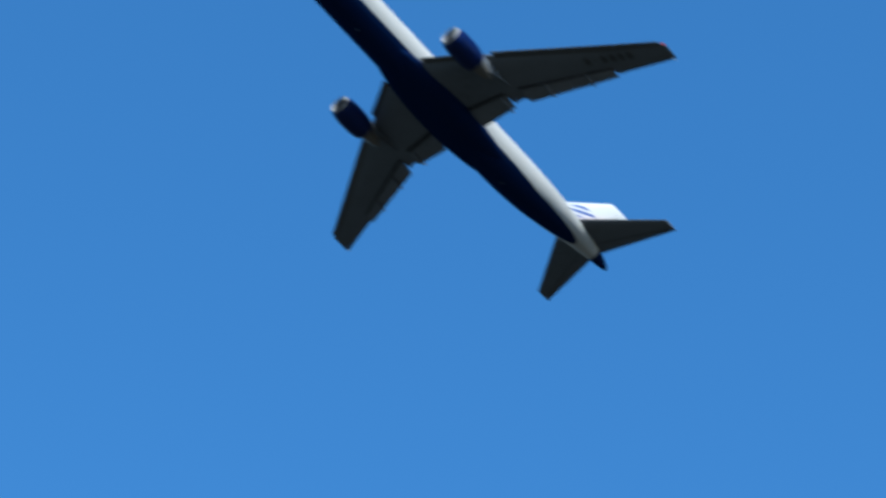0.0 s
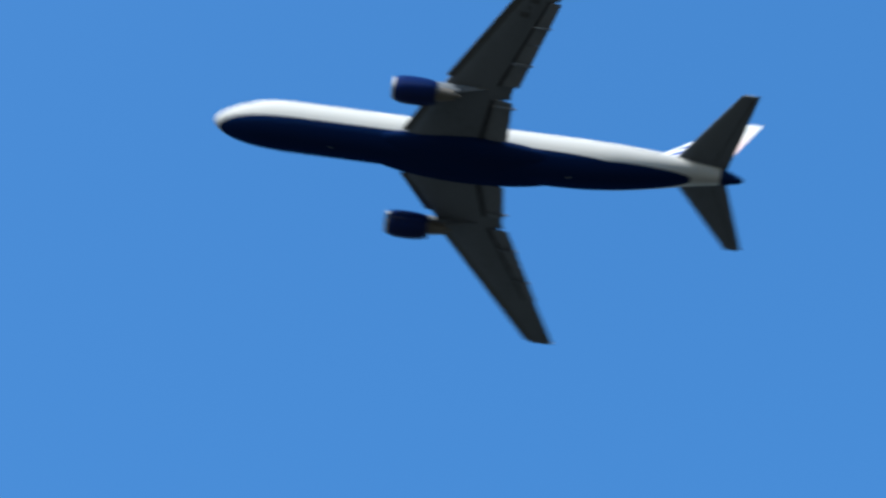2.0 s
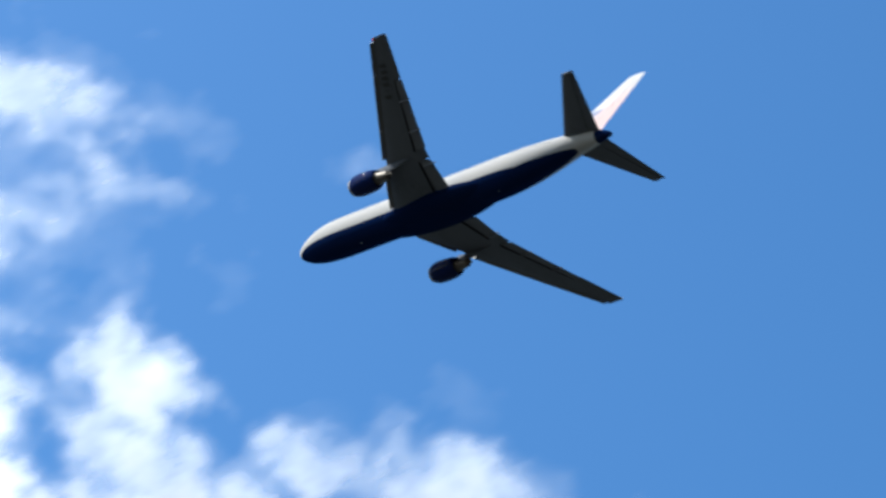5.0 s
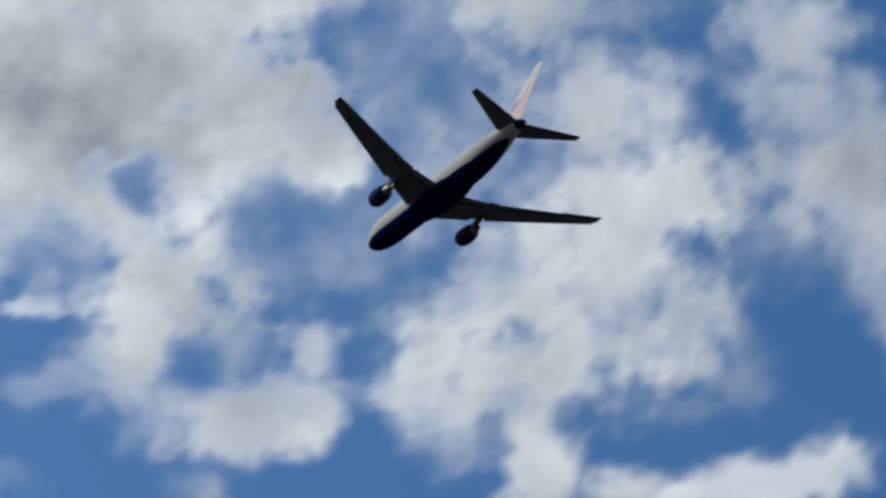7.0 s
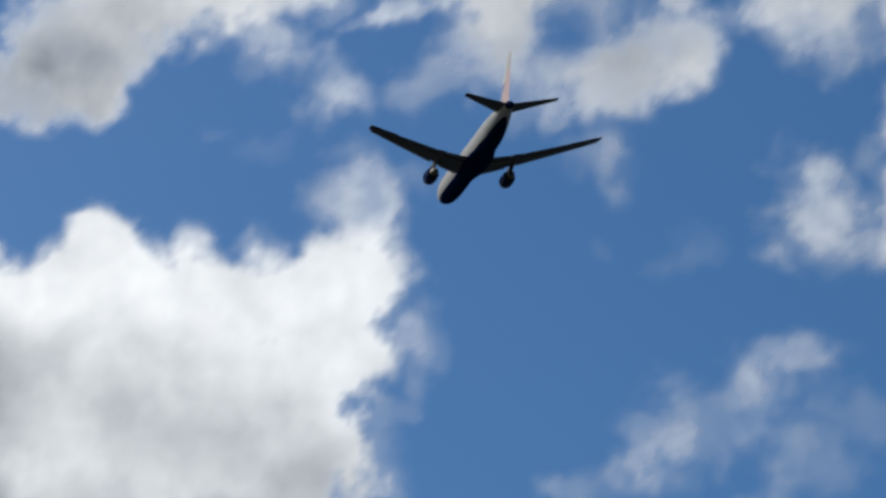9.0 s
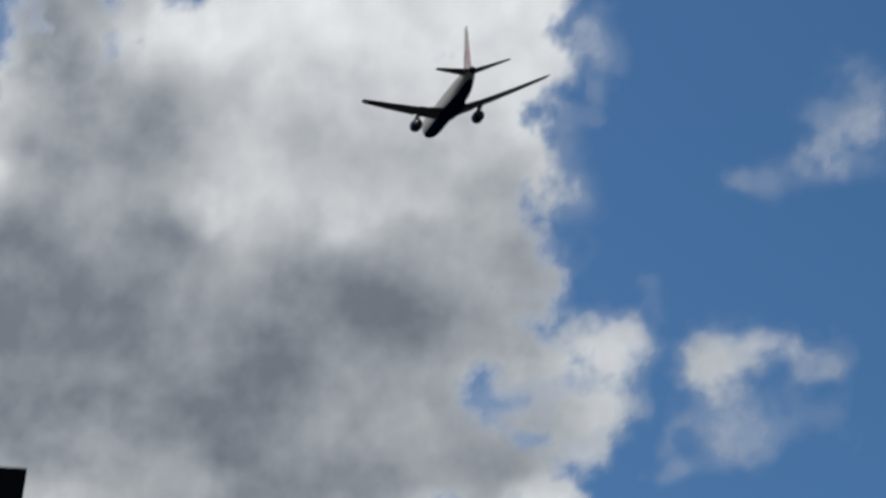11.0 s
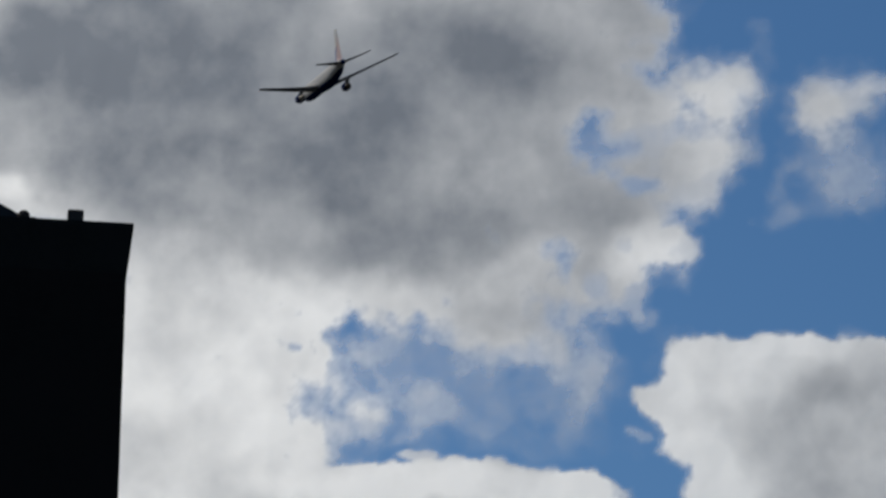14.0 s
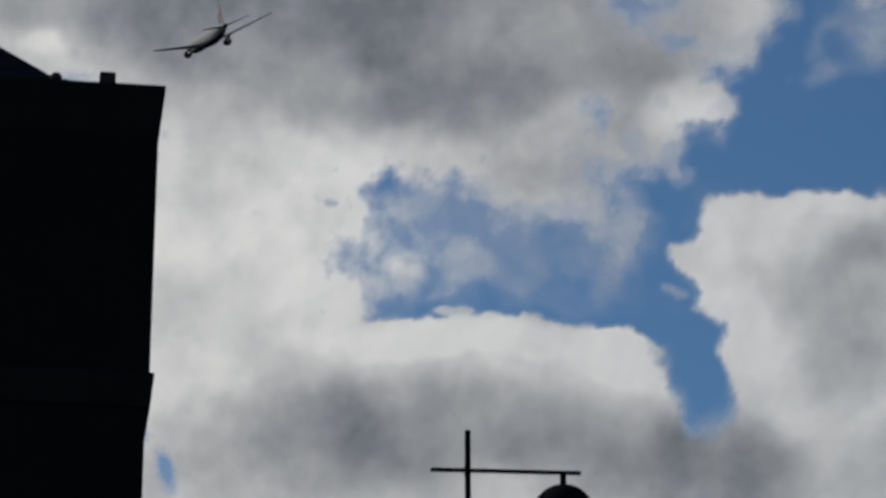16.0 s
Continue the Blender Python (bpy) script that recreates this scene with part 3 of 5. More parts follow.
# ---- street lamp ----
def street_lamp():
    e = new("street_lamp")
    e.location = (0.197, 24.7, 0)
    tagged(e, "black iron street lamp with crossbar and hanging dome shade", "street lamp")
    bm = tube(bmesh.new(), (0, 0, 0), (0, 0, 8.6), 0.06, 0.045)
    smooth(part("pole", bm, M_IRON, e))
    smooth(part("pole_top", tube(bmesh.new(), (0.003, 0, 8.6), (0.003, 0, 9.99), 0.0235, 0.0235), M_IRON, e))
    smooth(part("base", turn([(0, 0.16), (0.25, 0.15), (0.3, 0.11), (0.9, 0.09), (0.95, 0.06)], 20, "Z"), M_IRON, e))
    bm = tube(bmesh.new(), (-0.297, -0.03, 9.65), (0.915, -0.03, 9.618), 0.0175)
    smooth(part("crossbar", bm, M_IRON, e))
    smooth(part("clamp", tube(bmesh.new(), (0, -0.03, 9.60), (0, -0.03, 9.68), 0.0255), M_IRON, e))
    smooth(part("hanger", tube(bmesh.new(), (0.77, -0.03, 9.62), (0.77, -0.03, 9.49), 0.025), M_IRON, e))
    bm = turn([(9.54, 0.005), (9.536, 0.05), (9.52, 0.105), (9.487, 0.16), (9.43, 0.212), (9.36, 0.245), (9.3, 0.258), (9.3, 0.245), (9.42, 0.195), (9.5, 0.08)], 32, "Z")
    bmesh.ops.translate(bm, verts=bm.verts, vec=(0.77, -0.03, -0.026))
    smooth(part("shade", bm, M_IRON, e, "black domed metal shade"))
    bm = turn([(9.31, 0.2), (9.24, 0.18), (9.18, 0.12), (9.15, 0.01)], 24, "Z")
    bmesh.ops.translate(bm, verts=bm.verts, vec=(0.77, -0.03, -0.026))
    smooth(part("bowl", bm, M_DARK, e, "unlit glass bowl"))


street_lamp()

# ---- clouds ----
# a chart of the sky, in degrees right and up of one heading
C_AZ, C_EL = radians(15), radians(38)
C_FWD = np.array((math.sin(C_AZ) * math.cos(C_EL), math.cos(C_AZ) * math.cos(C_EL), math.sin(C_EL)))
C_RIGHT = np.array((math.cos(C_AZ), -math.sin(C_AZ), 0.0))
C_UP = np.cross(C_RIGHT, C_FWD)


def gradient_noise(u, v, seed):
    """Smooth noise in -1..1 over two arrays."""
    rng = np.random.RandomState(seed)
    ang = rng.rand(256, 256) * 2 * np.pi
    gx, gy = np.cos(ang), np.sin(ang)
    iu, iv = np.floor(u).astype(int), np.floor(v).astype(int)
    fu, fv = u - iu, v - iv
    su, sv = fu ** 3 * (fu * (fu * 6 - 15) + 10), fv ** 3 * (fv * (fv * 6 - 15) + 10)

    def corner(a, b):
        i, j = (iu + a) % 256, (iv + b) % 256
        return gx[i, j] * (fu - a) + gy[i, j] * (fv - b)
    top = corner(0, 0) * (1 - su) + corner(1, 0) * su
    low = corner(0, 1) * (1 - su) + corner(1, 1) * su
    return (top * (1 - sv) + low * sv) * 1.5


def fractal(u, v, seed, wave, octaves, keep=0.5):
    out, amp, tot = 0, 1.0, 0.0
    for k in range(octaves):
        out = out + amp * gradient_noise(u / wave + 17.3 * k, v / wave + 9.1 * k, seed + k)
        tot += amp
        wave, amp = wave / 2.03, amp * keep
    return out / tot * 1.6


CLOUDS = []


def cloud(label, lobes, thick=()):
    """Note one cloud. Lobes: right, up, half-width, half-height, turn, opacity (below zero a gap), width of the frayed
    rim.
    thick: the same, for how much grey shade (or, below zero, brightness) is painted into the colour there."""
    for other in CLOUDS:
        if other[0] == label:
            other[1].extend(lobes)
            other[2].extend(thick)
            return
    CLOUDS.append((label, list(lobes), list(thick)))


def build_clouds(step=0.05, far=3500.0):
    """All clouds share one sheet of vapour, torn by noise and swelling towards the viewer; each takes the part where its lobes are the strongest."""
    every = [l for c in CLOUDS for l in c[1]]
    u0, u1 = min(l[0] - max(l[2:4]) - l[6] for l in every) - 0.6, max(l[0] + max(l[2:4]) + l[6] for l in every) + 0.6
    v0, v1 = min(l[1] - max(l[2:4]) - l[6] for l in every) - 0.6, max(l[1] + max(l[2:4]) + l[6] for l in every) + 0.6
    us, vs = np.arange(u0, u1, step), np.arange(v0, v1, step)
    u, v = np.meshgrid(us, vs, indexing="ij")
    # slow swirls and fine tatters that tear every rim
    wu = u + 0.26 * fractal(u, v, 10, 1.5, 6, 0.58)
    wv = v + 0.26 * fractal(u, v, 300, 1.5, 6, 0.58)
    ragged = fractal(u, v, 600, 1.1, 6, 0.55)
    calm_u, calm_v = u + 0.3 * fractal(u, v, 50, 2.2, 4, 0.55), v + 0.3 * fractal(u, v, 350, 2.2, 4, 0.55)

    def spread(lobe, x, y, tear):
        """The window of the chart that a lobe reaches, and how far it fills it, 0 to 1."""
        a, b, ru, rv, t, s, soft = lobe
        reach = max(ru, rv) + soft + 0.6
        i0, i1 = np.searchsorted(us, (a - reach, a + reach))
        j0, j1 = np.searchsorted(vs, (b - reach, b + reach))
        sl = (slice(i0, i1), slice(j0, j1))
        c, d = math.cos(radians(t)), math.sin(radians(t))
        du, dv = x[sl] - a, y[sl] - b
        q = np.sqrt(((du * c + dv * d) / ru) ** 2 + ((dv * c - du * d) / rv) ** 2)
        inward = (1 - q) * math.sqrt(ru * rv) + tear * (0.05 + 0.45 * soft) * ragged[sl]
        f = np.clip(inward / soft + 0.5, 0, 1)
        return sl, f * f * (3 - 2 * f)

    total, gap, best, thick = np.zeros_like(u), np.ones_like(u), np.zeros_like(u), np.zeros_like(u)
    owner = -np.ones(u.shape, int)
    for k, (label, lobes, shading) in enumerate(CLOUDS):
        mine = np.zeros_like(u)
        for lobe in lobes:
            sl, f = spread(lobe, wu, wv, 1.0)
            if lobe[5] < 0:
                gap[sl] *= 1 + lobe[5] * f
            else:
                mine[sl] += (lobe[5] * f) ** 3
        total += mine
        won = mine > best
        owner[won], best = k, np.maximum(best, mine)
        # hand-placed shade and bright patches that go into the cloud colour
        for lobe in shading:
            sl, f = spread(lobe, calm_u, calm_v, 0.3)
            thick[sl] += lobe[5] * f
    cover = (np.minimum(total, 1.0) ** (1 / 3) * gap) ** 1.75
    thick = np.where(thick > 0, 0.8 - 0.8 * np.exp(-1.9 * thick), np.maximum(thick, -0.25)) * np.clip((cover - 0.2) / 0.7, 0, 1)
    keep = cover > 0.012
    keep[0, :] = keep[-1, :] = keep[:, 0] = keep[:, -1] = False
    ways = C_FWD + np.radians(u)[..., None] * C_RIGHT + np.radians(v)[..., None] * C_UP
    ways /= np.linalg.norm(ways, axis=2)[..., None]
    bulge = 1.0 * fractal(u, v, 700, 1.3, 4, 0.45)
    pts = ways * (far - bulge)[..., None] + np.array((0, 0, 1.6))
    vapour = cloud_mat()
    some = keep[:-1, :-1] | keep[1:, :-1] | keep[:-1, 1:] | keep[1:, 1:]
    values = {"cover": cover, "thick": thick}
    own = np.where(some, owner[:-1, :-1], -1)
    # number the separate pieces: each cell takes the least number among its like neighbours
    mark = np.arange(own.size).reshape(own.shape)
    for turn_no in range(3000):
        old = mark.copy()
        for axis in (0, 1):
            a, c = (slice(1, None), slice(None, -1))
            near, back = ((a, slice(None)), (c, slice(None))) if axis == 0 else ((slice(None), a), (slice(None), c))
            same = own[near] == own[back]
            least = np.minimum(mark[near], mark[back])
            mark[near] = np.where(same, least, mark[near])
            mark[back] = np.where(same, np.minimum(least, mark[back]), mark[back])
        mark = mark.ravel()[mark.ravel()].reshape(own.shape)
        if (mark == old).all():
            break
    inside = some & (own >= 0)
    numbers, sizes = np.unique(mark[inside], return_counts=True)
    for number, size in zip(numbers, sizes):
        piece = inside & (mark == number) if size >= 500 else None
        if piece is not None:
            label = CLOUDS[own.ravel()[number]][0]
            tagged(new("cloud", vapour_mesh(piece, pts, values, vapour)), label, "cloud", "clouds in the sky")
    shreds = inside & np.isin(mark, numbers[sizes < 500])
    tagged(new("cloud_shreds", vapour_mesh(shreds, pts, values, vapour)), "loose shreds of thin white cloud in the blue sky", "cloud", kind="stuff")


def vapour_mesh(cell, pts, values, vapour):
    wide = pts.shape[1]
    i, j = np.nonzero(cell)
    grid = np.stack([i * wide + j, i * wide + j + 1, (i + 1) * wide + j + 1, (i + 1) * wide + j], 1)
    ids, quads = np.unique(grid, return_inverse=True)
    quads = quads.reshape(-1, 4)
    me = bpy.data.meshes.new("cloud")
    me.vertices.add(len(ids))
    me.vertices.foreach_set("co", pts.reshape(-1, 3)[ids].astype(np.float32).ravel())
    me.loops.add(quads.size)
    me.loops.foreach_set("vertex_index", quads.astype(np.int32).ravel())
    me.polygons.add(len(quads))
    me.polygons.foreach_set("loop_start", np.arange(0, quads.size, 4, dtype=np.int32))
    me.polygons.foreach_set("loop_total", np.full(len(quads), 4, dtype=np.int32))
    me.update(calc_edges=True)
    me.polygons.foreach_set("use_smooth", np.ones(len(quads), bool))
    for name, field in values.items():
        at = me.attributes.new(name, "FLOAT", "POINT")
        at.data.foreach_set("value", field.reshape(-1)[ids].astype(np.float32))
    me.materials.append(vapour)
    return me


# -- clouds: begin
cloud("thin white high cloud bank with ragged streaks",
      [(0.74, 11.88, 2.06, 0.62, 5, 0.57, 1.65),
       (-0.68, 11.55, 1.13, 0.72, 25, 0.46, 1.53),
       (0.12, 11.02, 1.54, 0.36, 15, 0.34, 1.23),
       (3.3, 11.42, 0.88, 0.47, 5, 0.46, 1.09),
       (2.29, 10.66, 1.24, 0.31, 35, 0.3, 1.03),
       (-0.43, 9.51, 0.91, 0.91, 25, 0.72, 1.55),
       (0.41, 8.88, 1.73, 0.81, 25, 0.49, 2.01),
       (1.6, 9.43, 0.82, 0.46, 25, 0.34, 1.04)],
      [])
cloud("thin white high cloud bank with ragged streaks",
      [(0.81, 7.72, 1.31, 0.91, 24, 0.57, 1.82),
       (0.23, 7.8, 0.71, 1.01, 25, 0.68, 1.44),
       (1.99, 7.81, 1.02, 0.41, 14, 0.41, 1.09),
       (1, 6.81, 1.11, 0.5, 24, 0.38, 1.27),
       (0.81, 9.97, 3.37, 2.66, 25, 0.23, 5.09),
       (-0.03, 10.6, 2.04, 0.61, 25, 0.23, 1.84),
       (4.31, 12.75, 0.52, 0.37, 25, 0.18, 0.67),
       (7.22, 13.18, 0.64, 0.19, 25, 0.18, 0.51),
       (3.09, 12.41, 1.35, 0.63, 25, 0.11, 1.56)],
      [(1.47, 9.71, 5.11, 4.09, 25, 0.15, 3.84)])
cloud("small soft white cloud with frayed tufts",
      [(4.47, 8.49, 0.51, 0.62, -36, 0.46, 0.96),
       (5.21, 7.81, 0.98, 1.13, 24, 0.61, 1.64),
       (5.8, 6.73, 1.13, 1.13, 24, 0.64, 1.84),
       (5.84, 8.43, 0.41, 0.41, 24, 0.3, 0.66),
       (4.9, 7, 0.82, 1.12, 24, 0.53, 1.43),
       (6.38, 5.66, 1.33, 0.82, 24, 0.72, 1.77),
       (3.17, 6.89, 1.12, 0.51, 4, 0.46, 1.28)],
      [(5.54, 7.06, 2.05, 2.56, 24, 0.1, 1.54)])
cloud("torn veil of thin white cloud",
      [(8.54, 7.95, 0.99, 0.57, 24, 0.57, 1.25),
       (7.6, 6.97, 0.72, 0.46, 24, 0.46, 0.98),
       (8.57, 6.84, 1.65, 0.72, 24, 0.64, 1.65),
       (9.72, 8.13, 0.83, 0.52, 24, 0.46, 1.12),
       (10.86, 8.98, 1.16, 0.63, 9, 0.61, 1.26),
       (11.64, 8.76, 1.26, 0.58, 9, 0.61, 1.26),
       (12.86, 9.18, 0.95, 0.53, 4, 0.34, 1.21)],
      [])
cloud("torn veil of thin white cloud",
      [(11.3, 7.93, 3.14, 0.94, 24, 0.26, 2.1),
       (13.2, 8.65, 0.85, 0.42, 24, 0.23, 1.02),
       (15.52, 9.55, 0.75, 0.43, 24, 0.26, 0.96),
       (10.7, 10.16, 0.63, 0.63, 74, 0.18, 1.06),
       (8.46, 8.93, 0.83, 0.52, 24, 0.11, 1.12),
       (11.36, 8.25, 0.94, 0.83, 0, 0.49, 1.46),
       (12.76, 6.14, 0.62, 0.52, 20, 0.3, 0.96),
       (7.24, 13.37, 0.53, 0.23, 21, 0.24, 0.5)],
      [(10.09, 8.07, 5.22, 1.88, 24, 0.25, 2.35)])
cloud("broad pale grey cloud bank with torn white edges",
      [(-6.27, 7.09, 2.64, 2.23, 16, 1, 2.44),
       (-4.34, 7.31, 0.61, 1.02, 26, 0.95, 1.02),
       (-6.05, 4.82, 2.02, 1.51, 15, 0.9, 2.42),
       (-3.24, 4.86, 1.16, 1.32, 15, 0.82, 1.21),
       (-2.49, 4.02, 0.61, 0.51, 15, 0.8, 0.65),
       (-4.08, 4.11, 2.02, 1.11, 15, 0.75, 2.02),
       (-5.02, 3.01, 0.7, 0.91, 15, 0.8, 1.21),
       (-5.98, 3.27, 0.5, 0.5, 15, -0.38, 0.64),
       (-5.18, 1.71, 1.6, 0.7, 25, 0.7, 1.6),
       (-5.48, 1.32, 1.5, 0.6, 15, 0.8, 1.4),
       (-3.79, 2.72, 1.71, 0.7, 0, 0.45, 1.61)],
      [(-6.33, 6.54, 2.84, 2.53, 16, 0.35, 3.04),
       (-8.46, 4.11, 2.54, 2.03, 8, 0.15, 2.29),
       (-6.59, 5.39, 1.53, 0.61, 8, 0.15, 1.53)])
cloud("broad pale grey cloud bank with torn white edges",
      [(-2.66, 2.4, 1.21, 0.6, 15, 0.35, 1.41),
       (-8.46, 4.11, 3.35, 2.74, 8, 1, 2.44),
       (-5.79, 5.5, 2.54, 1.22, 8, 1, 2.03),
       (-4.61, 4.43, 1.32, 0.81, 8, 0.8, 1.62),
       (-8.58, 2.05, 1.12, 0.61, 8, 0.7, 1.22),
       (-5.87, 2.42, 1.72, 0.81, 8, 0.75, 1.62),
       (-6.19, 3.29, 0.61, 0.41, 8, -0.56, 0.84),
       (-7.41, 1.8, 0.81, 0.61, 8, -0.52, 1.19),
       (-3.52, 3.15, 0.61, 0.71, 8, -0.6, 1.01),
       (-10.51, 2.65, 3.07, 1.74, 12, 1, 1.64),
       (-8.46, 3.67, 2.55, 1.33, -0, 1, 1.63),
       (-11.43, 1.33, 1.33, 0.72, 20, 0.5, 1.23)],
      [(-9.48, 3.16, 3.27, 1.64, -0, 0.3, 3.07),
       (-7.13, 4.18, 2.24, 0.71, -0, 0.35, 2.15),
       (-12.91, 1.44, 1.55, 0.83, -3, 0.15, 1.55)])
cloud("broad pale grey cloud bank with torn white edges",
      [(-6.92, 3.87, 1.53, 0.61, -0, 0.9, 1.22),
       (-6.51, 2.55, 0.61, 0.36, 0, 0.6, 0.65),
       (-2.66, 4.17, 0.91, 0.61, -0, 0.75, 1.01),
       (-0.64, 3.36, 0.5, 0.4, -0, 0.4, 0.76),
       (-13.17, 0.73, 1.34, 1.34, -3, 0.95, 1.03),
       (-12.71, -0.42, 0.41, 0.41, -3, 0.8, 0.5),
       (-11.36, 1.35, 1.85, 0.51, 12, 0.85, 1.03),
       (-9.59, 1.45, 1.53, 0.61, -3, 0.8, 1.23),
       (-9.64, 0.54, 0.72, 0.46, -3, 0.6, 0.66),
       (-7.26, 0.91, 0.71, 0.3, 27, 0.5, 0.65),
       (-14.49, -0.18, 1.87, 0.62, -4, 0.9, 1.04),
       (-2.3, 3.93, 3.54, 2.02, 8, 0.33, 4.05)],
      [(-3.26, 5.02, 1.32, 1.22, 8, 0.25, 1.22),
       (-14.27, -0.09, 2.29, 0.83, -4, 0.3, 0.94),
       (-12.72, 1.22, 2.06, 1.34, -3, 0.25, 1.24),
       (-3.24, 4.86, 1.21, 1.42, 15, 0.06, 0.91)])
cloud("soft white cloud column with a bright middle",
      [(-0.45, 8.82, 1.02, 1.33, 16, 0.77, 1.64),
       (-0.25, 7.7, 0.82, 1.12, 16, 0.77, 1.63),
       (0.87, 8.65, 0.72, 1.02, 16, 0.47, 1.43),
       (1.34, 9.64, 0.82, 0.51, 16, 0.43, 1.1),
       (2, 9.93, 0.62, 0.41, 16, 0.3, 0.86),
       (-1.55, 7.45, 1.12, 0.92, 16, 0.43, 1.72),
       (-2.93, 7.49, 0.61, 0.71, 16, 0.43, 1.12),
       (-2.99, 8.11, 0.41, 0.31, 16, 0.34, 0.6),
       (-1.43, 6.63, 2.54, 2.54, 15, 0.34, 4.32),
       (-0.21, 4.86, 1.32, 1.22, 15, 0.43, 2.15),
       (-0.9, 3.93, 0.51, 1.01, -5, 0.52, 1.21),
       (2.15, 6.24, 1.22, 1.22, 15, 0.65, 2.08),
       (3.06, 5.97, 0.92, 0.92, 15, 0.65, 1.56)],
      [(-0.74, 6.82, 2.55, 2.55, 15, 0.1, 3.05)])
cloud("large soft white cloud heap with blue gaps",
      [(2.7, 4.18, 2.03, 1.12, 30, 0.88, 2.03),
       (2.41, 2.95, 2.22, 1.31, 15, 0.93, 2.43),
       (0.63, 2.57, 1.71, 0.91, 40, 0.79, 1.61),
       (-0.05, 1.24, 1.11, 0.9, 15, 0.74, 1.61),
       (1.36, 1.41, 2.01, 0.91, 15, 0.79, 1.81),
       (3.74, 2.27, 1.21, 0.71, 15, 0.65, 1.57),
       (3.9, 4.83, 0.81, 0.91, 15, 0.74, 1.42),
       (0.65, 2.89, 0.4, 0.4, 15, -0.3, 0.65),
       (1.98, 6.25, 1.32, 0.81, 8, 0.74, 1.62)],
      [(2.28, 3.44, 3.03, 2.02, 15, 0.2, 3.03)])
cloud("large soft white cloud heap with blue gaps",
      [(2.98, 4.85, 1.72, 1.11, 8, 0.88, 1.82),
       (1.08, 4.59, 1.21, 1.01, 8, 0.56, 1.88),
       (-0.07, 0.36, 0.91, 0.91, 8, 0.65, 1.21),
       (0.51, -0.17, 0.6, 0.6, 8, 0.51, 1.03),
       (1.17, 0.93, 2.01, 0.81, 8, 0.74, 1.61),
       (2.46, 1.11, 1.01, 0.6, 8, 0.7, 1.21),
       (4.27, 2.78, 0.91, 0.71, 8, 0.74, 1.21),
       (5.31, 1.81, 0.6, 0.5, 8, 0.47, 0.94),
       (4.51, 0.99, 0.6, 0.3, 8, 0.33, 0.64)],
      [(2.87, 3.41, 4.04, 3.33, 8, -0.02, 3.03),
       (0.54, 1.05, 1.51, 1.01, 8, 0.15, 1.51)])
cloud("white cloud folds with frayed streaks",
      [(4.88, 8.27, 0.51, 1.13, 35, 0.52, 1.23),
       (5.65, 7.74, 0.51, 1.13, 5, 0.52, 1.02),
       (4.43, 8.79, 0.31, 0.62, 16, 0.3, 0.66),
       (4.93, 6.48, 0.61, 0.61, 15, 0.43, 1.02),
       (6.35, 5.5, 1.43, 0.92, 15, 0.73, 1.43),
       (6.94, 6.08, 0.82, 0.61, 15, 0.69, 1.2),
       (5.49, 5.58, 0.92, 0.61, 15, 0.6, 1.22),
       (6.98, 4.72, 1.22, 0.81, 15, 0.6, 1.42),
       (5.28, 4.37, 1.02, 0.81, 15, 0.47, 1.54)],
      [])
cloud("white cloud folds with frayed streaks",
      [(7.75, 3.78, 0.91, 1.12, 25, 0.69, 1.22),
       (9.01, 3.39, 1.52, 0.81, 15, 0.65, 1.42),
       (9.8, 3.6, 0.71, 0.61, 15, 0.73, 1.12),
       (6.26, 3.06, 1.01, 0.71, 45, -0.52, 1.22),
       (8.7, 7.84, 0.72, 0.82, 15, 0.43, 1.31),
       (7.79, 7.27, 0.92, 0.51, 25, 0.43, 1.17),
       (8.86, 6.4, 0.72, 0.92, 15, 0.47, 1.38),
       (8.03, 5.96, 0.41, 0.61, 15, -0.38, 0.65),
       (9.42, 4.66, 0.41, 0.61, 15, -0.45, 0.65)],
      [(7.34, 5.35, 2.55, 2.55, 15, 0.05, 2.29)])
cloud("ragged white cloud ring round a blue gap",
      [(-5.3, 1.27, 1.52, 0.71, 18, 0.9, 1.42),
       (-4.49, 2.1, 1.42, 0.71, 8, 0.65, 1.42),
       (-5.47, 0.33, 0.81, 1.01, 8, 0.95, 1.21),
       (-6.8, -0.36, 0.91, 0.4, 23, 0.7, 0.65),
       (-6.16, 0.13, 0.81, 0.61, 8, 0.6, 1.19),
       (-3.7, 0.78, 0.61, 0.61, 8, 0.5, 1.03),
       (-2.38, 0.85, 0.61, 0.61, 8, 0.8, 0.65),
       (-2.57, 0.02, 0.91, 0.91, 8, 0.85, 1.01),
       (-3.59, -0.73, 1.31, 0.6, 8, 0.9, 1.01),
       (-4.74, -0.49, 0.91, 0.61, 8, 0.7, 1.21),
       (-4.48, 0.21, 0.5, 0.45, 8, -0.56, 0.65)],
      [(-4.05, 0.42, 2.52, 2.02, 8, 0.25, 2.27),
       (-4.08, 0.62, 2.52, 2.02, 8, 0.05, 2.27)])
cloud("thin white wisps drifting in the blue",
      [(-7.48, 0.82, 0.56, 0.18, 28, 0.6, 0.29),
       (-8.4, 0.85, 0.71, 0.3, 8, 0.4, 0.65),
       (-8.62, -0.51, 0.4, 0.61, 8, 0.6, 0.84),
       (-4.03, -1.91, 0.5, 0.4, 8, 0.35, 0.77),
       (-7.26, -2.15, 0.6, 0.4, 8, 0.25, 0.84),
       (-8.45, -1.71, 0.4, 0.3, 8, 0.4, 0.59),
       (-9.67, 0.21, 0.72, 0.41, 0, 0.4, 0.92)],
      [])
